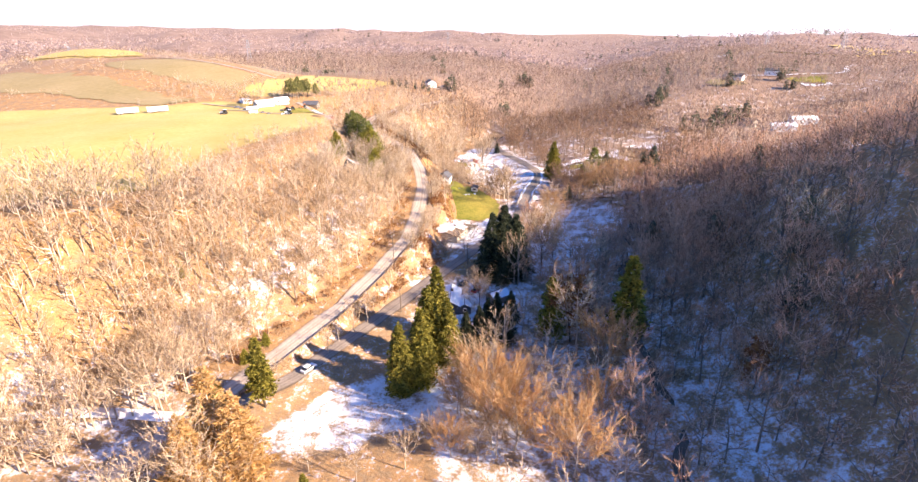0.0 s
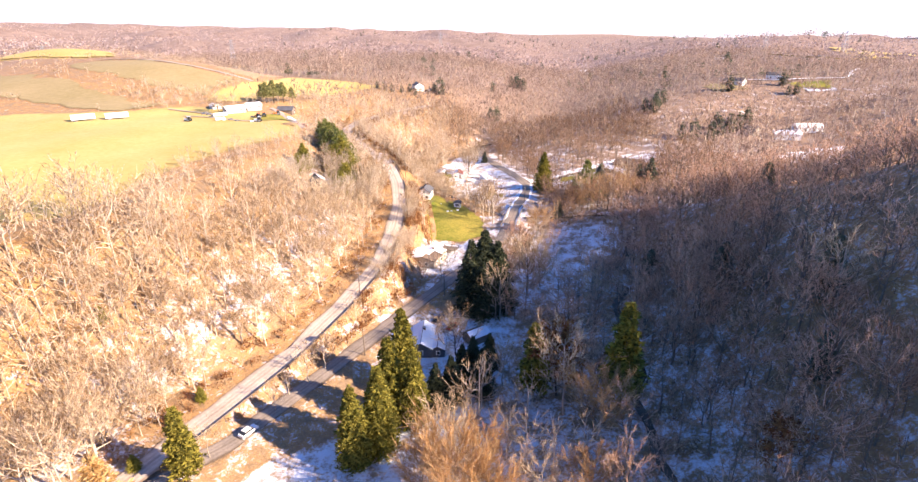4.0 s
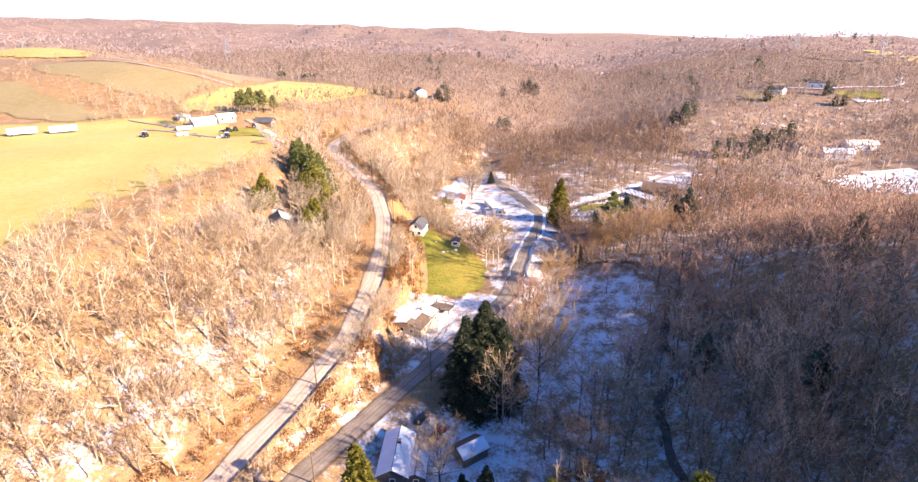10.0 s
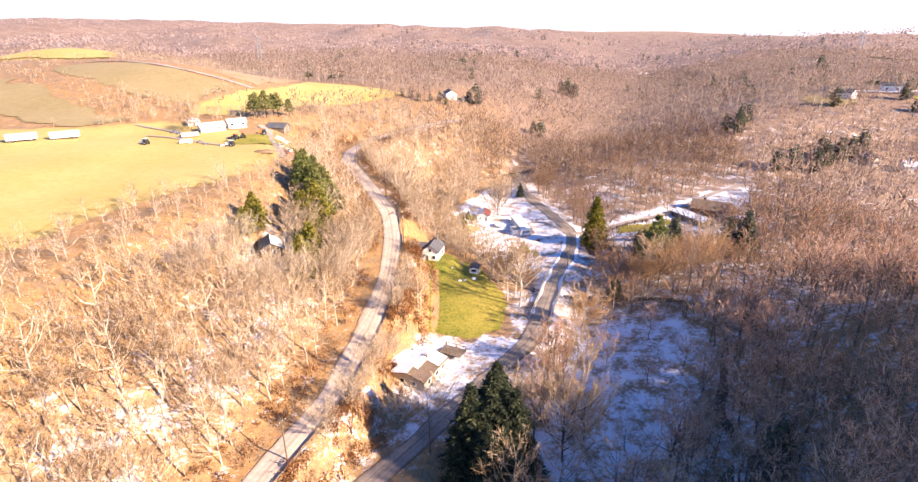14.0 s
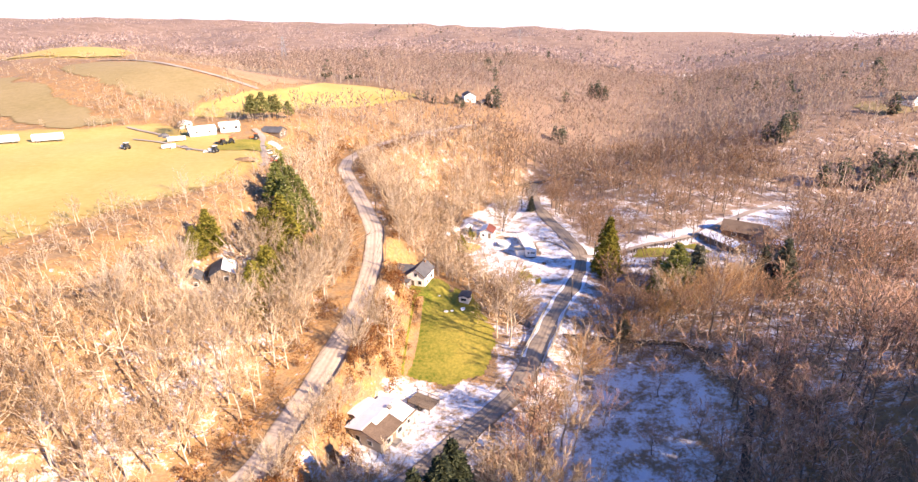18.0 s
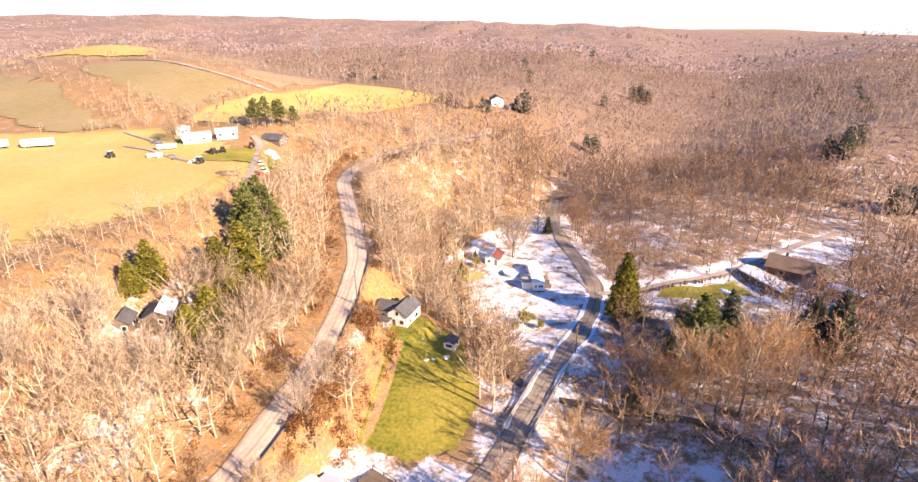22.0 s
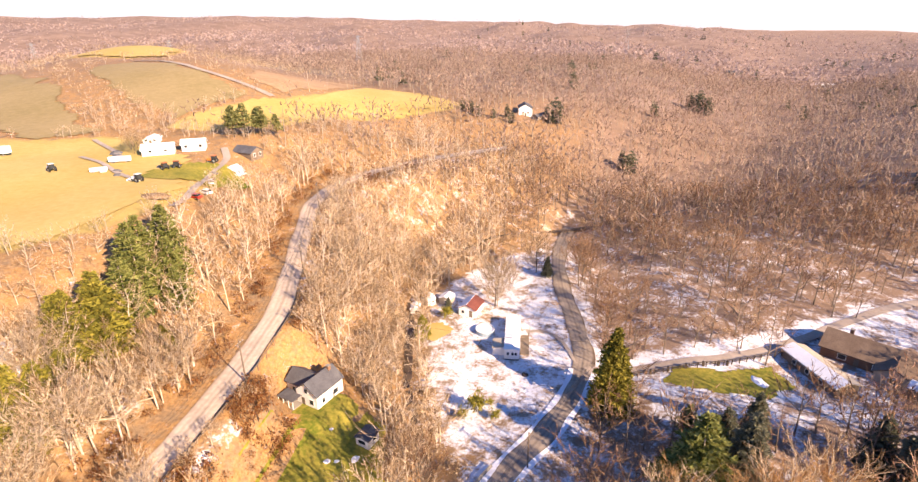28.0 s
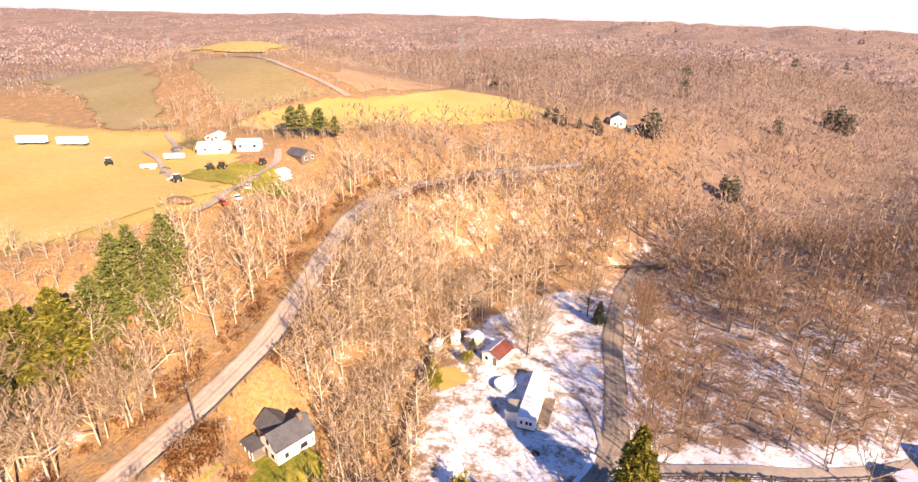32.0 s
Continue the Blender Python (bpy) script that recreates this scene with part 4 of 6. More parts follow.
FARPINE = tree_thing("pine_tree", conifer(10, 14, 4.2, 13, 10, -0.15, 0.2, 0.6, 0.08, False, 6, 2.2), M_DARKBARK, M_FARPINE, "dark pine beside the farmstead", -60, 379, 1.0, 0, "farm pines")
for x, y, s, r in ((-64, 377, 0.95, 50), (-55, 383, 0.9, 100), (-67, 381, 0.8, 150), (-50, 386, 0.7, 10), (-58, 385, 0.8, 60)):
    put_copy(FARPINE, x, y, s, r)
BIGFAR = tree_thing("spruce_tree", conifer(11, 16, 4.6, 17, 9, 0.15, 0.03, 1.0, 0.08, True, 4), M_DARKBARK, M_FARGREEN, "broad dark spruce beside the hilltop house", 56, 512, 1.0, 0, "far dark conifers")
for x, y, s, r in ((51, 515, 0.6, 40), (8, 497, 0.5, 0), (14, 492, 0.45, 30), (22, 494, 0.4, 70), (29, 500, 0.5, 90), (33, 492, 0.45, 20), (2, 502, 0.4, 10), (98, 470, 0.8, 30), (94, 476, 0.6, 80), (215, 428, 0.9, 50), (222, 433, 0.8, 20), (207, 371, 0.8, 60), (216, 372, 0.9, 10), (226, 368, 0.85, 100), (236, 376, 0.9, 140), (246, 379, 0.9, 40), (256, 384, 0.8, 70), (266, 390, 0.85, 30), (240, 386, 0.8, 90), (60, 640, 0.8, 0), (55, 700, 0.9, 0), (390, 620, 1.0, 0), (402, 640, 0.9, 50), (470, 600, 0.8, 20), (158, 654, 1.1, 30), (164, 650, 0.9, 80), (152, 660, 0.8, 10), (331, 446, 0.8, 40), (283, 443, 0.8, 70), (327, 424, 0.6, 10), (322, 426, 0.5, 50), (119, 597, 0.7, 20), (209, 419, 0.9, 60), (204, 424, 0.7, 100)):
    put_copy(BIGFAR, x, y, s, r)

# leafless trees
rnd = np.random.RandomState(4)
KINDS = [bare_tree(20 + k, h, sp, lb, tw, 0.07) for k, (h, sp, lb, tw) in enumerate(((17, 6.0, 19, 9), (20, 6.2, 20, 9), (14, 6.0, 18, 9), (18, 4.6, 17, 8), (12, 5.2, 16, 9)))]
LIGHT = [bare_tree(40 + k, h, sp, lb, tw, 0.125, 0.28, 4, 2) for k, (h, sp, lb, tw) in enumerate(((16, 6.0, 13, 4), (18, 6.2, 13, 4), (14, 5.8, 12, 4), (12, 5.2, 12, 4), (17, 4.8, 13, 4)))]
FAR = [bare_tree(60 + k, h, sp, lb, tw, 0.42, 0.2, 3, 2) for k, (h, sp, lb, tw) in enumerate(((14, 6.4, 7, 2), (16, 6.8, 7, 2), (12, 6.2, 7, 2)))]
CLUMP = [bare_tree(80 + k, 13, 6.5, 4, 1, 1.7, 0.3, 3, 2) for k in range(4)]
NOTHING = (np.zeros((0, 3)), np.zeros((0, 4), int))
FAR = [((wv[:9], wf[:6]), crown) for (wv, wf), crown in FAR]
CLUMP = [(NOTHING, (cv - np.array([0, 0, 4.0]), cf)) for _, (cv, cf) in CLUMP]
OPEN = [FIELD_NEAR, FIELD_FAR, PASTURE_B, PASTURE_A, PASTURE_C, HILL_FIELD, LAWN, MEADOW, SNOWFIELD, GARDEN, YARD, EAST_FIELD, EAST_FIELD_FAR, [(14, 198), (32, 196), (50, 222), (47, 233), (20, 230)], [(13, 240), (22, 236), (22, 262), (14, 266)]]
PLOTS = [(22, 211, 10), (24, 269, 9), (30, 218, 5), (20, 158, 9), (15, 162, 9), (31.6, 161, 6), (-21, 234, 7), (62, 306, 9), (48, 322, 8), (135, 305, 12), (147, 314, 13), (112, 299, 12), (-58, 335, 16), (90, 301, 5), (100, 303, 5), (126, 313, 7), (143, 327, 7), (160, 340, 8), (172, 338, 12), (158, 326, 8), (-81, 352, 20), (40, 515, 19), (-60, 100, 12), (-52, 106, 9), (-70, 86, 12)]


def keep_clear(x, y, roads=5.5):
    ok = np.ones(len(x), bool)
    for poly in OPEN:
        ok &= ~inside(x, y, poly)
    ok &= (nearest(x, y, UPPER)[0] > roads) & (nearest(x, y, LOWER)[0] > roads + 1) & (nearest(x, y, BROOK)[0] > 1.8)
    between = (x > np.interp(y, UPPER[:, 1], UPPER[:, 0])) & (x < np.interp(y, LOWER[:, 1], LOWER[:, 0]) + 7) & (y > 112) & (y < 206)
    ok &= ~between | (waves(x, y, 7, 61) > 0.75)
    ok &= ~((x > -34) & (x < 11) & (y > 60) & (y < 112))
    ok &= ~((x > 8) & (x < 72) & (y > 50) & (y < 152)) | (waves(x, y, 9, 71) > 0.25)
    ok &= ~((nearest(x, y, LOWER)[0] < 24) & (x > np.interp(y, LOWER[:, 1], LOWER[:, 0])) & (y > 95) & (y < 185))
    for px, py, r in PLOTS:
        ok &= np.hypot(x - px, y - py) > r
    ok &= ~((x > -66) & (x < -30) & (y > 330) & (y < 372))
    return ok


def spots(n, x0, x1, y0, y1, seed, gap=0.0):
    r = np.random.RandomState(seed)
    x, y = x0 + (x1 - x0) * r.rand(n), y0 + (y1 - y0) * r.rand(n)
    ok = keep_clear(x, y, 8.0)
    x, y = x[ok], y[ok]
    if gap:
        keep, cell = [], set()
        for i in range(len(x)):
            c = (int(x[i] // gap), int(y[i] // gap))
            if c not in cell:
                cell.add(c)
                keep.append(i)
        x, y = x[keep], y[keep]
    return x, y


def plant(name, kinds, x, y, lo, hi, seed, label, wood, twig):
    """Many trees joined in one wood: trunks in one mesh, twigs in another."""
    r = np.random.RandomState(seed)
    z, out = ground(x, y), ([], [])
    pick = r.randint(0, len(kinds), len(x))
    for k, built in enumerate(kinds):
        sel = np.flatnonzero(pick == k)
        if not len(sel):
            continue
        s, a = lo + (hi - lo) * r.rand(len(sel)), r.rand(len(sel)) * 6.2832
        st = 0.68 + 0.32 * r.rand(len(sel))
        for q, (v, f) in enumerate(built):
            if not len(f):
                continue
            w = np.empty((len(sel), len(v), 3))
            w[:, :, 0] = s[:, None] * (v[:, 0] * np.cos(a)[:, None] - v[:, 1] * np.sin(a)[:, None]) + x[sel, None]
            w[:, :, 1] = s[:, None] * (v[:, 0] * np.sin(a)[:, None] + v[:, 1] * np.cos(a)[:, None]) + y[sel, None]
            w[:, :, 2] = (s * st)[:, None] * v[:, 2] + z[sel, None]
            out[q].append((w.reshape(-1, 3), (f[None] + (np.arange(len(sel)) * len(v))[:, None, None]).reshape(-1, f.shape[1])))
    ob = thing(name, label, "woodland", kind="stuff")
    for nm, data, mat in (("trunks", out[0], wood), ("crowns", out[1], twig)):
        if not data:
            continue
        part(nm, mesh_of(nm, *join(data), mat), mat, ob)
    return ob


# the nearest trees stand singly
single = [tree_thing("bare_tree", KINDS[k], M_BARK, M_TWIG, lab, x, y, 1.0, 30 * k, "leafless trees") for k, (lab, x, y) in enumerate((
    ("leafless tree with pale trunk and fine tan twigs", -30, 160), ("tall leafless tree with a fan of tan twigs", -24, 186), ("spreading leafless tree with many fine twigs", 62, 204), ("slender leafless tree with upright limbs", 66, 160), ("small leafless tree with a bushy crown", 24, 190)))]
def recoloured(set_, x0, y0, twig, label, group):
    """The same trees with trunks darkened for the valley's shade, and other twigs."""
    out = []
    for k, ob in enumerate(set_):
        x, y = x0 + 6 * k, y0 + 3 * k
        other = copy_thing(ob, pose(x, y, height(x, y)))
        for c in other.children:
            c.data = c.data.copy()
            c.data.materials[0] = twig if c.name.startswith("crown") else M_SHADEBARK
        out.append(tagged(other, label, "tree", group))
    return out


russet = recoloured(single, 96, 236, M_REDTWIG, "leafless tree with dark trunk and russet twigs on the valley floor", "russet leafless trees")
brown = recoloured(single, 76, 130, M_SHADETWIG, "leafless tree with dark trunk and brown twigs on the shaded slope", "brown leafless trees")
sx, sy = spots(1400, -72, 112, 86, 262, 9, 7.0)
keep = ~((sx > 62) & (sx < 132) & (sy > 224) & (sy < 282)) | (rnd.rand(len(sx)) < 0.4)
sx, sy = sx[keep], sy[keep]
keep = ground(sx, sy) < 24
sx, sy = sx[keep], sy[keep]
order = np.argsort(np.hypot(sx - 40, sy - 155))[:265]
for n, i in enumerate(order):
    k = int(rnd.randint(0, 5))
    put_copy((single if sx[i] < 44 else russet if sy[i] > 222 else brown)[k], sx[i], sy[i], 0.6 + 0.5 * rnd.rand(), rnd.rand() * 360, 0.75 + 0.25 * rnd.rand())
for x, y, k, s in ((51, 239, 1, 1.0), (52.5, 247, 0, 1.05), (49, 256, 0, 0.7), (52, 261, 1, 0.65), (15, 224, 2, 0.75), (16.5, 231, 0, 0.7), (60, 205, 3, 1.0), (-12, 88, 4, 0.7), (-22, 92, 4, 0.6), (-2, 90, 4, 0.8), (4, 97, 4, 0.7), (-8, 99, 4, 0.5), (46.7, 124, 2, 1.6), (-0.2, 235, 2, 1.2), (5, 257, 2, 1.05), (-4, 224, 0, 0.9), (102, 114, 2, 1.3), (66, 222, 2, 1.1), (92, 247, 2, 1.2), (108, 251, 2, 1.3), (119, 262, 2, 1.2)):
    put_copy(single[k], x, y, s, rnd.rand() * 360)
for k in range(12):
    put_copy(single[int(rnd.choice([2, 4]))], 15.5 + 4 * rnd.rand(), 232 + 26 * rnd.rand(), 0.2 + 0.16 * rnd.rand(), rnd.rand() * 360)
for x, y, q in ((62, 196, 0.5), (70, 212, 0.7), (78, 204, 0.55), (66, 184, 0.6), (84, 220, 0.6), (88, 207, 0.7), (73, 224, 0.5), (56, 190, 0.45), (80, 192, 0.6)):
    put_copy(brown[int(rnd.choice([0, 2, 4]))], x, y, q, rnd.rand() * 360)
edge = [i for i in range(30, len(UPPER) - 40, 3)]
for i in edge:
    dx, dy = UPPER[i + 1, 0] - UPPER[i - 1, 0], UPPER[i + 1, 1] - UPPER[i - 1, 1]
    o = (5.2 + 3.5 * rnd.rand()) / math.hypot(dx, dy)
    x, y = UPPER[i, 0] + dy * o, UPPER[i, 1] - dx * o
    if rnd.rand() < (0.5 if y > 282 else 0.08 if y > 205 else 0.3) and math.hypot(x - 24, y - 269) > 8:
        put_copy(single[int(rnd.choice([0, 3, 4]))], x, y, 0.4 + 0.3 * rnd.rand(), rnd.rand() * 360)
# leafless trees along the eastern verge of the valley road beside the meadow
verge = np.random.RandomState(71)
for i in range(1, len(LOWER) - 1):
    dx, dy = LOWER[i + 1, 0] - LOWER[i - 1, 0], LOWER[i + 1, 1] - LOWER[i - 1, 1]
    o = (5.0 + 3.0 * verge.rand()) / math.hypot(dx, dy)
    chance, k, size, spin = verge.rand(), int(verge.randint(0, 5)), 0.6 + 0.35 * verge.rand(), verge.rand() * 360
    if 300 < LOWER[i, 1] < 362 and chance < 0.4:
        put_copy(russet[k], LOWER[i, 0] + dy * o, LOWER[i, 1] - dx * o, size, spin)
# the trees on the snowy meadow and by the lawn are part of that count
fx, fy = spots(15000, -150, 190, 50, 430, 12, 5.2)
far_enough = np.ones(len(fx), bool)
far_enough[np.hypot(fx - 20, fy - 160) < 30] = rnd.rand((np.hypot(fx - 20, fy - 160) < 30).sum()) < 0.3
thin = (fx < np.interp(fy, UPPER[:, 1], UPPER[:, 0])) & (fy < 300) | (fx > 42) & (fx < 84) & (fy < 175)
far_enough &= ~thin | (rnd.rand(len(fx)) < 0.72)
rim = (fx < np.interp(fy, UPPER[:, 1], UPPER[:, 0])) & (fy > 180) & (ground(fx, fy) > 25)
rimx, rimy = fx[rim], fy[rim]
far_enough &= ~rim
open_wood = (fx > 60) & (fy > 225) & (fy < 420)
far_enough &= ~open_wood | (waves(fx, fy, 38, 51) + 0.6 + 0.5 * (rnd.rand(len(fx)) - 0.5) > 0)
clearing = (fx > 62) & (fx < 138) & (fy > 228) & (fy < 350)
slope = (fx > -45) & (fx < 0) & (fy > 222) & (fy < 268)
far_enough &= ~slope | (rnd.rand(len(fx)) < 0.6)
far_enough &= ~clearing | (rnd.rand(len(fx)) < 0.5)
fx, fy = fx[far_enough], fy[far_enough]
plant("woodland", LIGHT, rimx, rimy, 0.3, 0.52, 24, "low bare trees along the rim of the yellow field", M_BARK, M_TWIG)
wx, wy = spots(420, -130, -42, 98, 178, 48, 4.4)
plant("woodland", LIGHT, wx, wy, 0.75, 1.15, 49, "tall pale leafless trees on the leafy western slope", M_BARK, M_TWIG)
gx, gy = spots(230, 128, 235, 185, 292, 25, 5.0)
plant("woodland", LIGHT, gx, gy, 0.85, 1.2, 26, "tall leafless trees on the foot of the eastern hill", M_SHADEBARK, M_SHADETWIG)
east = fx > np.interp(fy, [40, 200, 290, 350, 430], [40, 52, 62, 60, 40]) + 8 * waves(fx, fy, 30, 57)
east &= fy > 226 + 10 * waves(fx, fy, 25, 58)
slope_wood = ~east & (fx > 46) & (fy < 240)
plant("woodland", LIGHT, fx[~east & ~slope_wood], fy[~east & ~slope_wood], 0.62, 1.12, 13, "dense leafless woodland of pale trunks and tan twigs", M_BARK, M_TWIG)
plant("woodland", LIGHT, fx[slope_wood], fy[slope_wood], 0.68, 1.15, 28, "dense leafless woodland of dark trunks on the shaded hill", M_SHADEBARK, M_SHADETWIG)
plant("woodland", LIGHT, fx[east], fy[east], 0.62, 1.12, 27, "dense leafless woodland of dark trunks and russet twigs", M_SHADEBARK, M_REDTWIG)
mx, my = spots(14000, -420, 520, 380, 900, 14, 7.4)
low = ~((mx > -95) & (mx < 15) & (my < 470)) | (rnd.rand(len(mx)) < 0.35)
scrub = inside(mx, my, NORTHWEST)
plant("undergrowth", FAR, mx[low & scrub], my[low & scrub], 0.22, 0.5, 47, "low bare scrub and hedges between the hill pastures", M_BARK, M_TWIG)
low &= ~scrub
mx, my = mx[low], my[low]
plant("woodland", FAR, mx, my, 0.7, 1.15, 15, "leafless brown woodland over the rolling hills", M_BARK, M_HAZEWOODS)
ex, ey = spots(2600, 185, 420, 60, 390, 16, 6.6)
plant("woodland", FAR, ex, ey, 0.8, 1.2, 17, "leafless brown woodland on the eastern slopes", M_BARK, M_HAZEWOODS)
r = np.random.RandomState(18)
dist, az = 850 * np.exp(r.rand(10500) ** 1.25 * math.log(3200 / 850)), radians(-68) + radians(122) * r.rand(10500)
hx, hy = dist * np.sin(az), dist * np.cos(az) + 60
ok = keep_clear(hx, hy)
plant("woodland", CLUMP, hx[ok], hy[ok], 0.95, 1.6, 19, "far leafless woods on the horizon hills", M_BARK, M_HAZERIDGE)

# brush and withered undergrowth on the banks and under the trees
SHRUB = [leafy(90 + k, 2.4, 1.3, 60, 0.22) for k in range(3)]
SHRUB = [((wv[:40], wf[wf.max(1) < 40][:12]), (cv[-180:], cf[:60])) for (wv, wf), (cv, cf) in SHRUB]


def bank_spots(line, n, lo, hi, y0, y1, seed):
    r = np.random.RandomState(seed)
    k = r.randint(2, len(line) - 2, n)
    t = line[k + 1, :2] - line[k - 1, :2]
    t /= np.linalg.norm(t, axis=1)[:, None]
    o = (lo + (hi - lo) * r.rand(n)) * np.where(r.rand(n) < 0.5, 1, -1)
    x, y = line[k, 0] + t[:, 1] * o, line[k, 1] - t[:, 0] * o
    ok = (y > y0) & (y < y1) & keep_clear(x, y, 4.2)
    return x[ok], y[ok]


r = np.random.RandomState(44)
by = 272 + 84 * r.rand(1500)
bx = np.interp(by, UPPER[:, 1], UPPER[:, 0]) + 7 + r.rand(1500) * (np.interp(by, [272, 300, 330, 356], [44, 37, 30, 44]) - np.interp(by, UPPER[:, 1], UPPER[:, 0]) - 6)
ok = (nearest(bx, by, BROOK)[0] > 1.6) & (np.hypot(bx - 24, by - 269) > 10) & ~inside(bx, by, LAWN) & (waves(bx, by, 16, 45) > -0.55) & (r.rand(1500) < 0.34)
plant("woodland", LIGHT[3:], bx[ok], by[ok], 0.4, 0.75, 46, "thicket of pale saplings on the creek bank", M_BARK, M_TWIG)
bx, by = bank_spots(UPPER, 1100, 4.8, 11, 120, 400, 31)
plant("undergrowth", SHRUB, bx, by, 0.5, 1.1, 32, "rust-brown withered brush on the road banks", M_DARKBARK, M_RUST)
r = np.random.RandomState(37)
k = np.clip(np.searchsorted(UPPER[:, 1], 128 + 132 * r.rand(760)), 0, len(UPPER) - 1)
bx, by = UPPER[k, 0] + 4.8 + 8.5 * r.rand(760) ** 1.4, UPPER[k, 1] - 1.5 + 3 * r.rand(760)
ok = (nearest(bx, by, LOWER)[0] > 4.5) & (np.hypot(bx - 22, by - 211) > 9) & (waves(bx, by, 14, 38) > -0.25)
plant("undergrowth", SHRUB, bx[ok], by[ok], 0.5, 1.3, 39, "rust-brown brush on the snowy bank between the roads", M_DARKBARK, M_RUST)
bx, by = bank_spots(BROOK, 700, 3.2, 8, 60, 400, 33)
plant("undergrowth", SHRUB, bx, by, 0.6, 1.3, 34, "tan brush along the creek", M_DARKBARK, M_TWIG)
ux, uy = spots(1800, -80, 130, 90, 330, 35, 4.0)
plant("undergrowth", SHRUB, ux, uy, 0.4, 1.0, 36, "low withered brush under the bare trees", M_DARKBARK, M_TWIG)

# dark evergreens scattered through the far woods
PINELET = [conifer(70 + k, 13, 4.0, 4, 5, 0.1, 0.1, 2.0) for k in range(2)]
r = np.random.RandomState(41)
dist, az = 520 * np.exp(r.rand(420) * math.log(5.0)), radians(-10) + radians(55) * r.rand(420)
px, py = dist * np.sin(az), dist * np.cos(az) + 60
ok = keep_clear(px, py) & (waves(px, py, 300, 42) > 0.1)
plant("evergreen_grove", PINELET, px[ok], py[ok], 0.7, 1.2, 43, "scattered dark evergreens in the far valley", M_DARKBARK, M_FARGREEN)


# ---- buildings ----
def mound(rx, ry, h, seed):
    """A low uneven heap."""
    q = np.random.RandomState(seed)
    s = Shape()
    n = 12
    edge = 0.8 + 0.4 * q.rand(n)
    v = [(rx * f * edge[k] * math.cos(6.2832 * k / n), ry * f * edge[k] * math.sin(6.2832 * k / n), z * (0.8 + 0.4 * q.rand())) for f, z in ((1.0, -0.05), (0.75, h * 0.6), (0.4, h * 0.9)) for k in range(n)] + [(0, 0, h)]
    f = [(r * n + k, r * n + (k + 1) % n, (r + 1) * n + (k + 1) % n, (r + 1) * n + k) for r in range(2) for k in range(n)]
    return s.add(v, f + [(2 * n + k, 2 * n + (k + 1) % n, 3 * n) for k in range(n)])


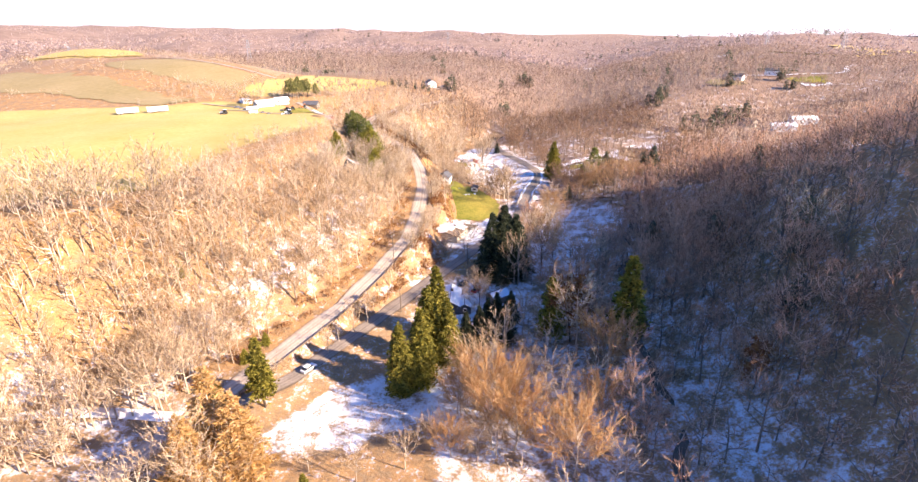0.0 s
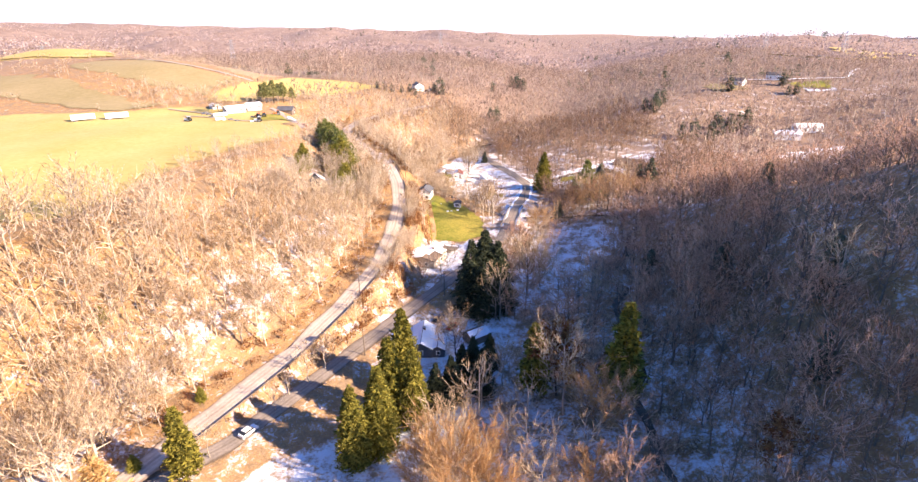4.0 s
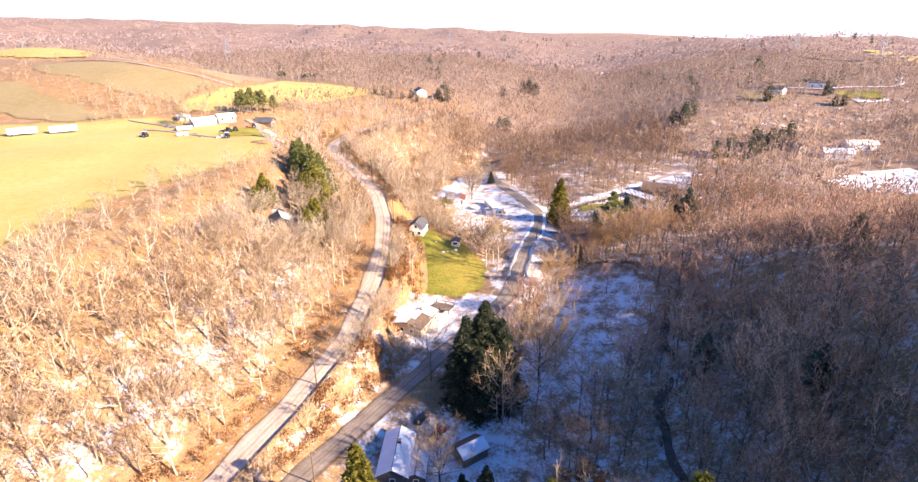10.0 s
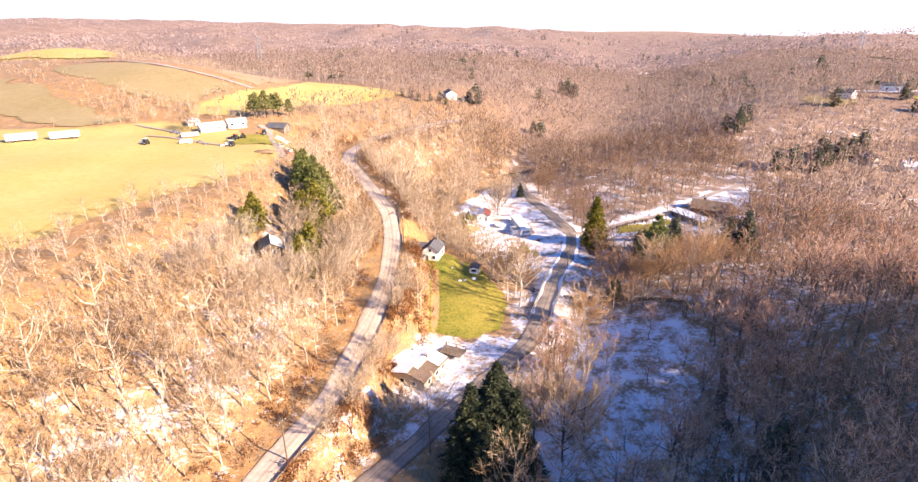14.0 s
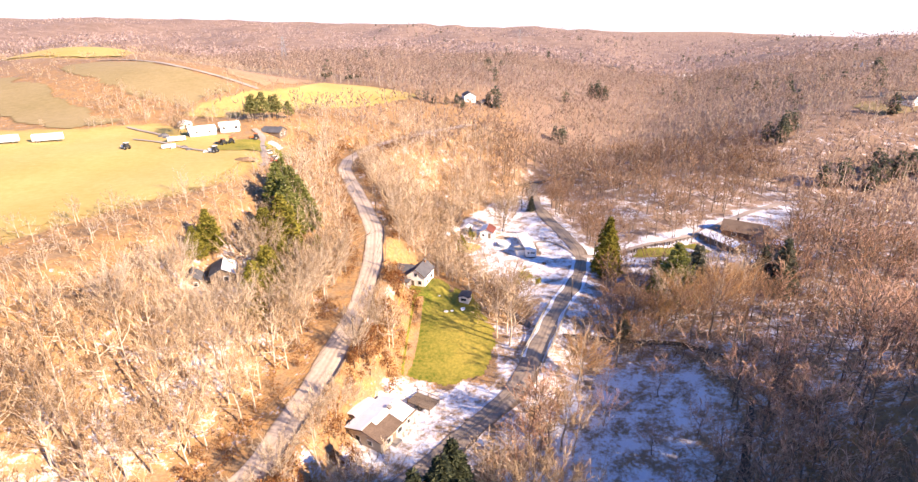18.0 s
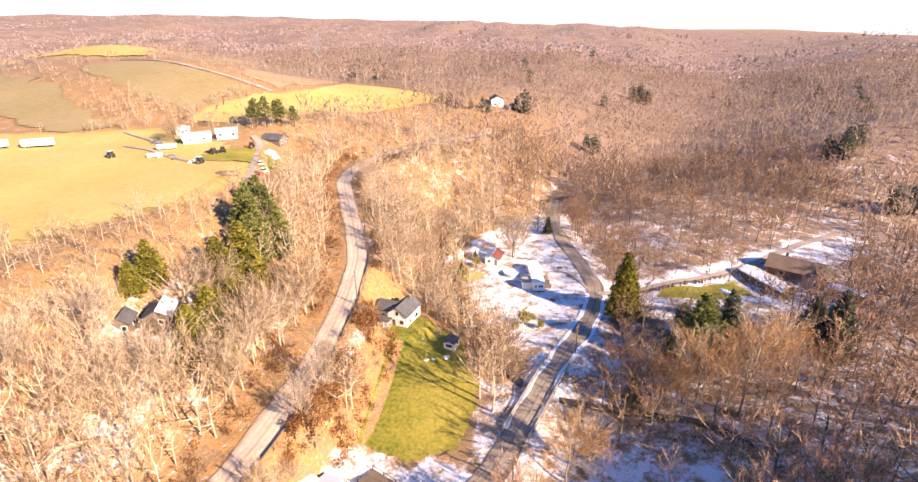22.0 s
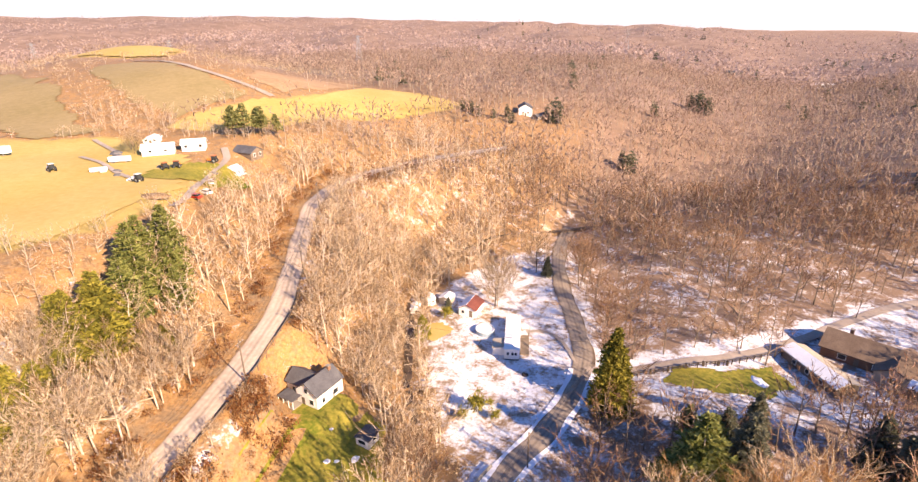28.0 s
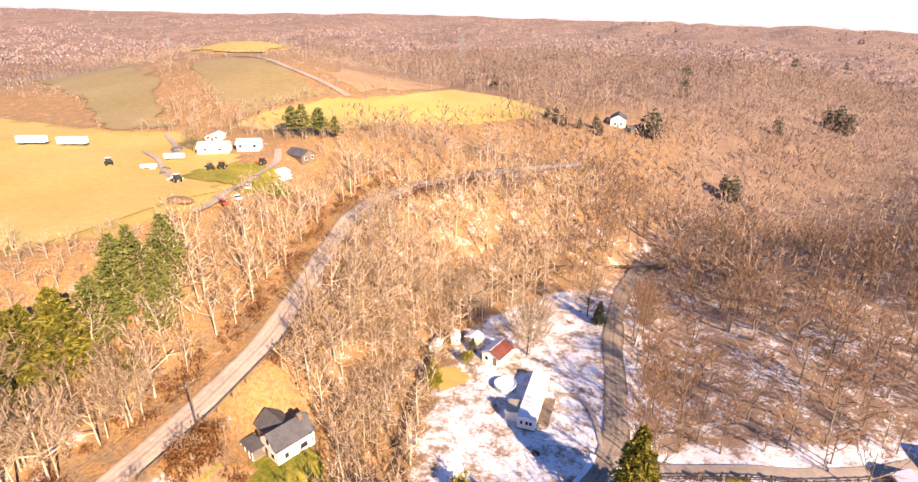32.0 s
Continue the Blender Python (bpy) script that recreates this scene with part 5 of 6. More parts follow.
def gable_block(ob, x, y, rot, w, l, wall, rise, walls, roofs, z=0.0, over=0.4, windows=(), door=None, chimney=None, snow=()):
    """Walls with gables, two roof slabs along the ridge (local y), windows, door and chimney as parts of ob.
    windows: (side, along, sill, width, height), side one of "e", "w", "s", "n"."""
    m = pose(x, y, z, 0, 0, rot)

    def add(name, shape, mat, parent=None, label=""):
        p = part(name, shape, mat, ob if parent is None else parent, label)
        if parent is None:
            p.matrix_basis = m
        return p

    h, k = w / 2, l / 2
    add("wall", Shape().prism([(-h, -1.5), (h, -1.5), (h, wall), (0, wall + rise), (-h, wall)], -k, k), walls)
    slope = rise / h
    for side, mat in zip((-1, 1), roofs):
        a, t = h + over, 0.22
        low = wall - slope * over
        o = [(0, wall + rise + 0.04), (side * a, low + 0.04), (side * a, low + 0.04 + t), (0, wall + rise + 0.04 + t)]
        slab = add("roof", Shape().prism(o if side > 0 else o[::-1], -k - over, k + over), mat)
        if side in snow:
            o = [(side * 0.1, wall + rise + 0.3 - slope * 0.1), (side * a * 0.97, low + 0.3), (side * a * 0.97, low + 0.42), (side * 0.1, wall + rise + 0.44 - slope * 0.1)]
            add("snow_cover", Shape().prism(o if side > 0 else o[::-1], -k - over * 0.9, k + over * 0.9), M_SNOW, slab, "white snow lying on the roof")
    for side, u, sill, ww, hh in windows:
        s = 1 if side in "en" else -1
        fr, pn = Shape(), Shape()
        if side in "ew":
            fr.box(s * h - 0.03, s * h + 0.07, u - ww / 2 - 0.12, u + ww / 2 + 0.12, sill - 0.12, sill + hh + 0.12)
            pn.box(s * h + 0.02, s * h + 0.09, u - ww / 2, u + ww / 2, sill, sill + hh)
        else:
            fr.box(u - ww / 2 - 0.12, u + ww / 2 + 0.12, s * k - 0.03, s * k + 0.07, sill - 0.12, sill + hh + 0.12)
            pn.box(u - ww / 2, u + ww / 2, s * k + min(0.02 * s, 0.09 * s), s * k + max(0.02 * s, 0.09 * s), sill, sill + hh)
            if s < 0:
                fr = Shape().box(u - ww / 2 - 0.12, u + ww / 2 + 0.12, -k - 0.07, -k + 0.03, sill - 0.12, sill + hh + 0.12)
        if side == "w":
            fr = Shape().box(-h - 0.07, -h + 0.03, u - ww / 2 - 0.12, u + ww / 2 + 0.12, sill - 0.12, sill + hh + 0.12)
            pn = Shape().box(-h - 0.09, -h - 0.02, u - ww / 2, u + ww / 2, sill, sill + hh)
        f = add("window", fr, M_TRIM)
        add("pane", pn, M_GLASS, f)
    if door:
        side, u = door
        s = 1 if side in "en" else -1
        d = Shape().box(*((s * h - 0.06, s * h + 0.06, u - 0.5, u + 0.5) if side in "ew" else (u - 0.5, u + 0.5, s * k - 0.06, s * k + 0.06)), 0, 2.1)
        add("door", d, M_WOODWALL)
    if chimney:
        cx, cy, ch = chimney
        c = add("chimney", Shape().box(cx - 0.4, cx + 0.4, cy - 0.4, cy + 0.4, wall, wall + rise + ch), M_BRICK)
        add("cap", Shape().box(cx - 0.5, cx + 0.5, cy - 0.5, cy + 0.5, wall + rise + ch, wall + rise + ch + 0.12), M_CONCRETE, c)
    return m


def at_base(ob, x, y, z):
    """Moves the empty to its base while its parts stay where they are."""
    for c in ob.children:
        c.matrix_basis = Matrix.Translation((-x, -y, -z)) @ c.matrix_basis
    ob.location = (x, y, z)
    return ob


def seat(x, y, r=4.0):
    """The lowest ground round a building plot."""
    return min(height(x + a * r, y + b * r) for a in (-1, 0, 1) for b in (-1, 0, 1))


# the long cream house between the roads
Z = -3.7
ob = thing("house", "low cream house with a half snow-covered brown roof", "house")
gable_block(ob, 21.6, 210.9, -29, 9.2, 11.5, 2.9, 1.1, M_CREAM, (M_BROWNROOF, M_BROWNROOF), Z, 0.45, (("e", -3.2, 1.0, 1.2, 1.1), ("e", 0.6, 1.0, 1.6, 1.1), ("e", 3.8, 1.0, 1.0, 1.1), ("s", -1.6, 1.0, 1.1, 1.1), ("s", 1.6, 1.0, 1.1, 1.1)), ("e", -1.3), (0.6, 2.5, 0.7), snow=(-1,))
for y0, y1, out in ((1.4, 5.9, 4.8), (-3.0, 1.4, 1.3)):
    o = [(0.1, 4.28), (out, 4.28 - 0.239 * out), (out, 4.38 - 0.239 * out), (0.1, 4.42)]
    part("snow_cover", Shape().prism(o, y0, y1), M_SNOW, ob, "snow left on the upper roof").matrix_basis = pose(21.6, 210.9, Z, 0, 0, -29)
gable_block(ob, 17.0, 214.4, -29, 4.6, 6.0, 2.6, 0.5, M_CREAM, (M_BROWNROOF, M_BROWNROOF), Z, 0.4, (("w", 0.5, 1.0, 1.0, 1.0),), snow=(-1, 1))
st = Shape().box(-1.2, 1.2, -0.9, 0.9, -0.3, 0.35).box(-1.2, 1.2, -1.3, -0.9, -0.3, 0.15)
part("step", st, M_CONCRETE, ob).matrix_basis = pose(25.2, 207.3, Z, 0, 0, -29)
part("porch_roof", Shape().box(-3.6, -0.2, -4, 1.5, 2.2, 2.35), M_GREYROOF, ob, "low grey lean-to roof").matrix_basis = pose(16.4, 209.2, Z, 0, 0, -29)
for px, py in ((-3.5, -3.9), (-3.5, 1.3)):
    part("post", Shape().box(px - 0.06, px + 0.06, py - 0.06, py + 0.06, -1.5, 2.2), M_WOODWALL, ob).matrix_basis = pose(16.4, 209.2, Z, 0, 0, -29)
at_base(ob, 22.3, 210.6, Z)

# wooden deck and ramp beside it
ob = thing("wooden_deck", "weathered wooden deck partly covered with snow beside the cream house", "deck")
for k in range(14):
    part("plank", Shape().box(-3.2, 3.2, -2.1 + 0.3 * k, -1.83 + 0.3 * k, 0.42, 0.48), M_WOODWALL, ob)
for px, py in ((-3, -2), (3, -2), (-3, 2), (3, 2), (0, -2), (0, 2)):
    part("post", Shape().box(px - 0.08, px + 0.08, py - 0.08, py + 0.08, -0.9, 1.35), M_WOODWALL, ob)
for py in (-2.05, 2.05):
    part("rail", Shape().box(-3.1, 3.1, py - 0.05, py + 0.05, 1.3, 1.4), M_WOODWALL, ob)
ob.matrix_basis = pose(30.2, 218.4, height(30.2, 218.4) + 0.15, 0, 0, -30)

# white house with grey roofs at the head of the lawn
Z = 3.4
ob = thing("house", "white storey-and-a-half house with grey shingle roofs and a front porch", "house")
gable_block(ob, 26.0, 270.0, -16, 6.6, 9.0, 3.9, 2.5, M_WHITE, (M_GREYROOF, M_GREYROOF), Z, 0.4, (("e", -2.4, 0.9, 0.9, 1.3), ("e", 1.8, 0.9, 1.6, 1.3), ("s", 0.0, 3.7, 0.9, 1.2), ("s", 1.5, 0.9, 1.2, 1.3)), ("s", -1.2), (0.5, 3.0, 0.8))
gable_block(ob, 21.2, 271.4, 74, 5.8, 6.4, 3.6, 2.1, M_WHITE, (M_GREYROOF, M_GREYROOF), Z, 0.4, (("w", 0.8, 1.2, 0.9, 1.2), ("w", -1.5, 1.2, 1.2, 1.2)))
pm = pose(20.6, 265.6, Z, 0, 0, -16)
part("porch_roof", Shape().prism([(-2.8, 2.5), (2.4, 2.5), (2.4, 2.62), (-2.8, 2.62)], -1.9, 1.6), M_GREYROOF, ob, "flat grey porch roof").matrix_basis = pm
part("porch_floor", Shape().box(-2.7, 2.3, -1.8, 1.6, -1.0, 0.3), M_CONCRETE, ob).matrix_basis = pm
for px in (-2.6, -0.9, 0.8, 2.2):
    part("post", Shape().box(px - 0.07, px + 0.07, -1.78, -1.64, 0.3, 2.5), M_TRIM, ob, "white porch post").matrix_basis = pm
at_base(ob, 26.0, 270.0, Z)
ob.matrix_basis = pose(24.9, 270.6, Z) @ Matrix.Scale(0.88, 4)

# small shed beside the lawn
Z = height(39, 262.5)
ob = thing("garden_shed", "small white shed with a dark flat roof beside the lawn", "shed")
gable_block(ob, 39.0, 262.5, -14, 3.0, 3.6, 2.0, 0.5, M_WHITE, (M_GREYROOF, M_GREYROOF), Z, 0.25, (("s", 0.0, 0.9, 1.6, 0.8), ("e", 0.3, 0.9, 1.0, 0.8)))
at_base(ob, 39.0, 262.5, Z)
for x, y, s in ((33.5, 255.5, 1.0), (35.2, 256.0, 0.8), (38.4, 257.6, 1.4), (31.2, 262.4, 0.7)):
    tagged(new("snow_heap", mound(0.75 * s, 0.6 * s, 0.2 * s, int(x * 10)).mesh("snow_heap", M_SNOW)), "small leftover heap of snow on the lawn", "snow", "snow heaps").matrix_basis = pose(x, y, height(x, y) + 0.08, 0, 0, 40 * s)

# houses in the shaded valley bottom
Z = -8.6
ob = thing("house", "grey-blue house under a snow-covered roof in the shade", "house")
gable_block(ob, 15.6, 160.6, -9, 6.4, 12.5, 2.8, 1.8, M_GREYROOF, (M_GREYROOF, M_GREYROOF), Z, 0.45, (("s", 0.0, 1.0, 1.0, 1.2), ("e", -3.0, 1.0, 1.0, 1.2), ("w", 1.0, 1.0, 1.2, 1.2)), ("w", -1.5), (0.4, 1.5, 0.8), snow=(-1, 1))
gable_block(ob, 19.8, 157.2, -9, 4.0, 6.6, 2.4, 1.0, M_GREYROOF, (M_GREYROOF, M_GREYROOF), Z, 0.35, (("s", 0.2, 1.0, 0.9, 1.0),), snow=(-1, 1))
at_base(ob, 15.6, 160.6, Z)
Z = -8.5
ob = thing("garage", "small dark brown garage with a snow-dusted roof", "garage")
gable_block(ob, 31.6, 161.4, -62, 5.0, 6.4, 2.3, 1.3, M_WOODWALL, (M_BROWNROOF, M_BROWNROOF), Z, 0.35, (("w", 0.0, 0.9, 0.9, 0.9),), ("s", 0.0), snow=(1,))
at_base(ob, 31.6, 161.4, Z)

# cabin in the wood west of the upper road
for x, y, rot, w, l, snow in ((-19.6, 235.5, 20, 5.4, 7.0, (1,)), (-25.0, 231.0, 20, 3.6, 4.6, ())):
    Z = seat(x, y, 2.5)
    ob = thing("cabin", "small wooden cabin with snow on its roof among the trees", "cabin", "cabins in the wood")
    gable_block(ob, x, y, rot, w, l, 2.6 + 0.8, 1.5, M_WOODWALL, (M_GREYROOF, M_GREYROOF), Z, 0.4, (("s", 0.8, 1.9, 0.9, 1.0), ("e", 0.4, 1.9, 1.0, 1.0)), None, snow=snow)
    at_base(ob, x, y, Z)

# the meadow: mobile home, sheds and pool
Z = height(61, 309) - 0.05
ob = thing("mobile_home", "long white mobile home with a pale roof on the snowy meadow", "mobile home")
hm = pose(61.4, 308.8, Z, 0, 0, 7)


def put(name, shape, mat, m, parent=None, label=""):
    p = part(name, shape, mat, ob if parent is None else parent, label)
    if parent is None:
        p.matrix_basis = m
    return p


put("wall", Shape().box(-1.9, 1.9, -8.6, 8.6, 0.35, 3.0), M_WHITE, hm)
put("skirting", Shape().box(-1.82, 1.82, -8.5, 8.5, -0.4, 0.35), M_GREYROOF, hm, None, "dark skirting round the base")
put("roof", Shape().prism([(-2.05, 3.0), (2.05, 3.0), (2.05, 3.12), (0, 3.42), (-2.05, 3.12)], -8.75, 8.75), M_TRIM, hm, None, "pale low-pitched metal roof")
for u in (-7, -5.4):
    w = put("window", Shape().box(1.86, 1.97, u - 0.6, u + 0.6, 1.5, 2.5), M_TRIM, hm)
    put("pane", Shape().box(1.9, 1.99, u - 0.5, u + 0.5, 1.6, 2.4), M_GLASS, hm, w)
for u in (-1.0, 0.2, 1.0):
    w = put("window", Shape().box(u - 0.35, u + 0.35, -8.7, -8.55, 1.5, 2.4), M_TRIM, hm)
    put("pane", Shape().box(u - 0.28, u + 0.28, -8.74, -8.6, 1.56, 2.34), M_GLASS, hm, w)
put("annex", Shape().box(-5.0, -1.9, -6.6, -2.6, -0.3, 2.3), M_WHITE, hm, None, "boxy white side room")
put("annex_roof", Shape().prism([(-5.2, 2.2), (-1.9, 2.6), (-1.9, 2.72), (-5.2, 2.34)], -6.8, -2.4), M_CREAM, hm)
put("deck", Shape().box(1.95, 4.4, -6.0, 3.0, 0.2, 0.42), M_WOODWALL, hm, None, "brown wooden side deck")
for u in (-5.8, -3.0, 0.0, 2.8):
    put("deck_post", Shape().box(4.2, 4.35, u - 0.07, u + 0.07, -0.3, 1.3), M_WOODWALL, hm)
at_base(ob, 61.4, 308.8, Z)
Z = height(47, 322)
ob = thing("shed", "white shed with one snowy and one red metal roof slope", "shed")
gable_block(ob, 47.0, 322.4, -10, 5.2, 6.6, 2.4, 1.3, M_WHITE, (M_REDROOF, M_REDROOF), Z, 0.35, (("s", -1.2, 0.9, 0.8, 0.9),), ("s", 1.2), snow=(-1,))
at_base(ob, 47.0, 322.4, Z)
for x, y, rot, w, l, mat in ((38.6, 326.0, -12, 3.4, 3.6, M_CREAM), (30.6, 319.5, 10, 2.6, 3.6, M_WHITE), (33.8, 324.5, 30, 2.4, 3.0, M_WHITE)):
    Z = seat(x, y, 1.5)
    ob = thing("garden_shed", "small pale garden shed at the edge of the meadow", "shed", "meadow sheds")
    gable_block(ob, x, y, rot, w, l, 2.2, 0.6, mat, (M_SNOW, M_SNOW), Z, 0.2, (("s", 0.4, 1.1, 0.6, 0.6),), None)
    at_base(ob, x, y, Z)
Z = height(53, 312)
ob = thing("swimming_pool", "round above-ground pool with a pale blue wall and frozen cover", "pool")
ring = [(2.55 * math.cos(6.2832 * k / 24), 2.55 * math.sin(6.2832 * k / 24)) for k in range(24)]
sh = Shape()
sh.add([(x, y, z) for z in (-0.3, 1.15) for x, y in ring], [(k, (k + 1) % 24, (k + 1) % 24 + 24, k + 24) for k in range(24)])
part("wall", sh, M_POOL, ob)
part("cover", Shape().add([(0.97 * x, 0.97 * y, 0.95) for x, y in ring] + [(0, 0, 0.86)], [(k, (k + 1) % 24, 24) for k in range(24)]), M_SNOW, ob, "icy white cover")
rim = Shape()
for k in range(24):
    a, b = ring[k], ring[(k + 1) % 24]
    rim.tube((a[0], a[1], 1.16), (b[0], b[1], 1.16), 0.09, 0.09, 5)
part("rim", rim, M_TRIM, ob)
for k in range(0, 24, 3):
    a = ring[k]
    part("upright", Shape().box(a[0] * 1.02 - 0.06, a[0] * 1.02 + 0.06, a[1] * 1.02 - 0.06, a[1] * 1.02 + 0.06, -0.3, 1.12), M_STEEL, ob)
ob.location = (53.2, 312, Z)
ob = tagged(new("brush_pile", mound(0.9, 0.8, 0.7, 3).mesh("brush_pile", M_DARKBARK)), "small dark burn pile on the snowy meadow", "pile")
ob.location = (66.6, 294.5, height(66.6, 294.5))

# large brown house east of the valley road
Z = 1.2
ob = thing("house", "large low house with brown roofs and reddish walls", "house")
gable_block(ob, 146.0, 316.0, 58, 10.5, 15.0, 2.8, 2.6, M_BRICK, (M_BROWNROOF, M_BROWNROOF), Z, 0.6, (("w", -4, 0.9, 1.6, 1.2), ("w", 3, 0.9, 1.6, 1.2), ("n", 1.5, 0.9, 1.2, 1.2)), ("w", 0.0), (1.0, 3.0, 1.0))
gable_block(ob, 150.0, 308.5, -32, 7.0, 9.0, 2.7, 1.9, M_CREAM, (M_BROWNROOF, M_BROWNROOF), Z, 0.5, (("s", 0.0, 0.9, 1.6, 1.2), ("w", -1.0, 0.9, 1.2, 1.2)))
gable_block(ob, 133.4, 306.0, 24, 6.0, 16.0, 2.5, 1.0, M_WOODWALL, (M_CREAM, M_CREAM), Z, 0.5, (("w", -4.0, 0.9, 1.0, 1.0), ("w", 0.0, 0.9, 1.0, 1.0), ("w", 4.0, 0.9, 1.0, 1.0)), snow=(-1,))
at_base(ob, 146.0, 316.0, Z)
Z = height(154, 300)
ob = thing("shed", "long low shed with a snowy roof below the brown house", "shed")
gable_block(ob, 154.0, 300.0, 50, 4.5, 9.0, 2.2, 0.9, M_WOODWALL, (M_GREYROOF, M_GREYROOF), Z, 0.3, (), None, snow=(-1,))
at_base(ob, 154.0, 300.0, Z)
drape("lawn", [(98, 296), (108, 292), (120, 293), (127, 299), (124, 306), (112, 302), (101, 303)], 0.1, M_LAWN, 0.6, "patch of green lawn along the driveway", "lawn")
ob = tagged(new("snow_mound", mound(1.4, 2.7, 0.3, 5).mesh("snow_mound", M_SNOW)), "oval snow-covered mound on the green lawn", "snow")
ob.matrix_basis = pose(119.5, 299, height(119.5, 299) + 0.1, 0, 0, 25)
DRIVE = fine_line([(81, 298, -0.2), (90, 301, 0.6), (100, 303.5, 1.6), (112, 306.5, 2.0), (126, 314, 2.2), (143, 328, 2.2), (160, 341, 2.2), (178, 352, 2.4)])
DRIVE[:, 2] = ground(DRIVE[:, 0], DRIVE[:, 1]) + 0.12
tagged(new("driveway", mesh_of("driveway", *ribbon(DRIVE, -1.4, 1.4, 0.1), M_GRAVEL)), "gravel driveway leading to the brown house", "driveway", kind="structure")
for line, w, lab, mat in (([(78.5, 301, 0), (76, 307, 0), (73, 313, 0), (68, 317, 0), (64.5, 314, 0)], 0.55, "muddy drive curving from the road to the mobile home", M_GRAVEL),):
    way = fine_line(line)
    way[:, 2] = ground(way[:, 0], way[:, 1]) + 0.1
    tagged(new("driveway", mesh_of("driveway", *ribbon(way, -w, w, 0.05), mat)), lab, "driveway", kind="structure")
drape("lawn", [(35, 306), (35, 312), (41, 315), (45, 310), (41, 304)], 0.12, M_FIELD, 0.5, "patch of yellow grass free of snow beside the sheds", "lawn")
LANE = fine_line([(-46, 110, 0), (-58, 112, 0), (-72, 115, 0), (-94, 116, 0), (-130, 112, 0)])
LANE[:, 2] = ground(LANE[:, 0], LANE[:, 1]) + 0.15
tagged(new("driveway", mesh_of("driveway", *ribbon(LANE, -1.8, 1.8, 0.1), M_SNOW)), "snow-packed lane branching off at the fork", "driveway", kind="structure")
rails = thing("rail_fence", "dark wooden rail fence along the snowy driveway", "fence")
run = DRIVE[(DRIVE[:, 0] > 84) & (DRIVE[:, 0] < 128)]
t = np.gradient(run[:, :2], axis=0)
t /= np.linalg.norm(t, axis=1)[:, None]
run = np.c_[run[:, :2] + np.stack([t[:, 1], -t[:, 0]], 1) * 2.6, run[:, 2]]
post = Shape().box(-0.1, 0.1, -0.1, 0.1, -0.6, 1.25).mesh("post", M_DARKBARK)
for p, q in zip(run[:-1], run[1:]):
    part("post", post, M_DARKBARK, rails).location = tuple(p)
    for h in (0.55, 1.05):
        part("rail", Shape().tube((p[0], p[1], p[2] + h), (q[0], q[1], q[2] + h), 0.09, 0.09, 5), M_DARKBARK, rails)
BOLLARD = thing("bollard", "dark squat bollard beside the driveway", "bollard", "driveway bollards")
part("post", Shape().prism([(-0.3, -0.2), (0.3, -0.2), (0.22, 1.1), (0, 1.35), (-0.22, 1.1)], -0.3, 0.3), M_DARKBARK, BOLLARD)
BOLLARD.location = (100, 301, height(100, 301))
for x, y in ((104, 302), (108, 303.2), (111.5, 304), (113.6, 304.6), (96, 300.2)):
    copy_thing(BOLLARD, pose(x, y, height(x, y)))

# the farm on the hilltop
for x, y, rot, w, l, wall, rise, name, lab, mat, roof in (
    (-76.5, 349.5, -55, 6.8, 10.5, 1.9, 1.5, "barn", "white farm barn with a pale roof beside the field", M_WHITE, M_TRIM), (-68, 358, -60, 5.5, 8, 2.2, 1.4, "barn", "long white outbuilding behind the barn", M_WHITE, M_TRIM),
    (-90, 362, 30, 5, 8, 1.4, 0.9, "shed", "low white farm shed", M_WHITE, M_TRIM), (-51, 366, 80, 6.5, 9, 2.6, 1.8, "house", "dark farmhouse with a grey roof under the pines", M_WOODWALL, M_GREYROOF),
    (37, 519, 10, 8, 12, 4.2, 2.2, "house", "white hilltop house with a grey roof", M_WHITE, M_GREYROOF), (46, 515, -20, 4, 12, 2.4, 1.0, "shed", "low dark outbuilding near the hilltop house", M_WOODWALL, M_GREYROOF)):
    Z = seat(x, y, 4)
    ob = thing(name, lab, name)
    gable_block(ob, x, y, rot, w, l, wall + 0.6, rise, mat, (roof, roof), Z, 0.4, (("s", -1.5, 1.6, 1.0, 1.2), ("s", 1.5, 1.6, 1.0, 1.2), ("e", -2.5, 1.6, 1.0, 1.2), ("e", 2.5, 1.6, 1.0, 1.2)), ("s", 0.0))
    at_base(ob, x, y, Z)
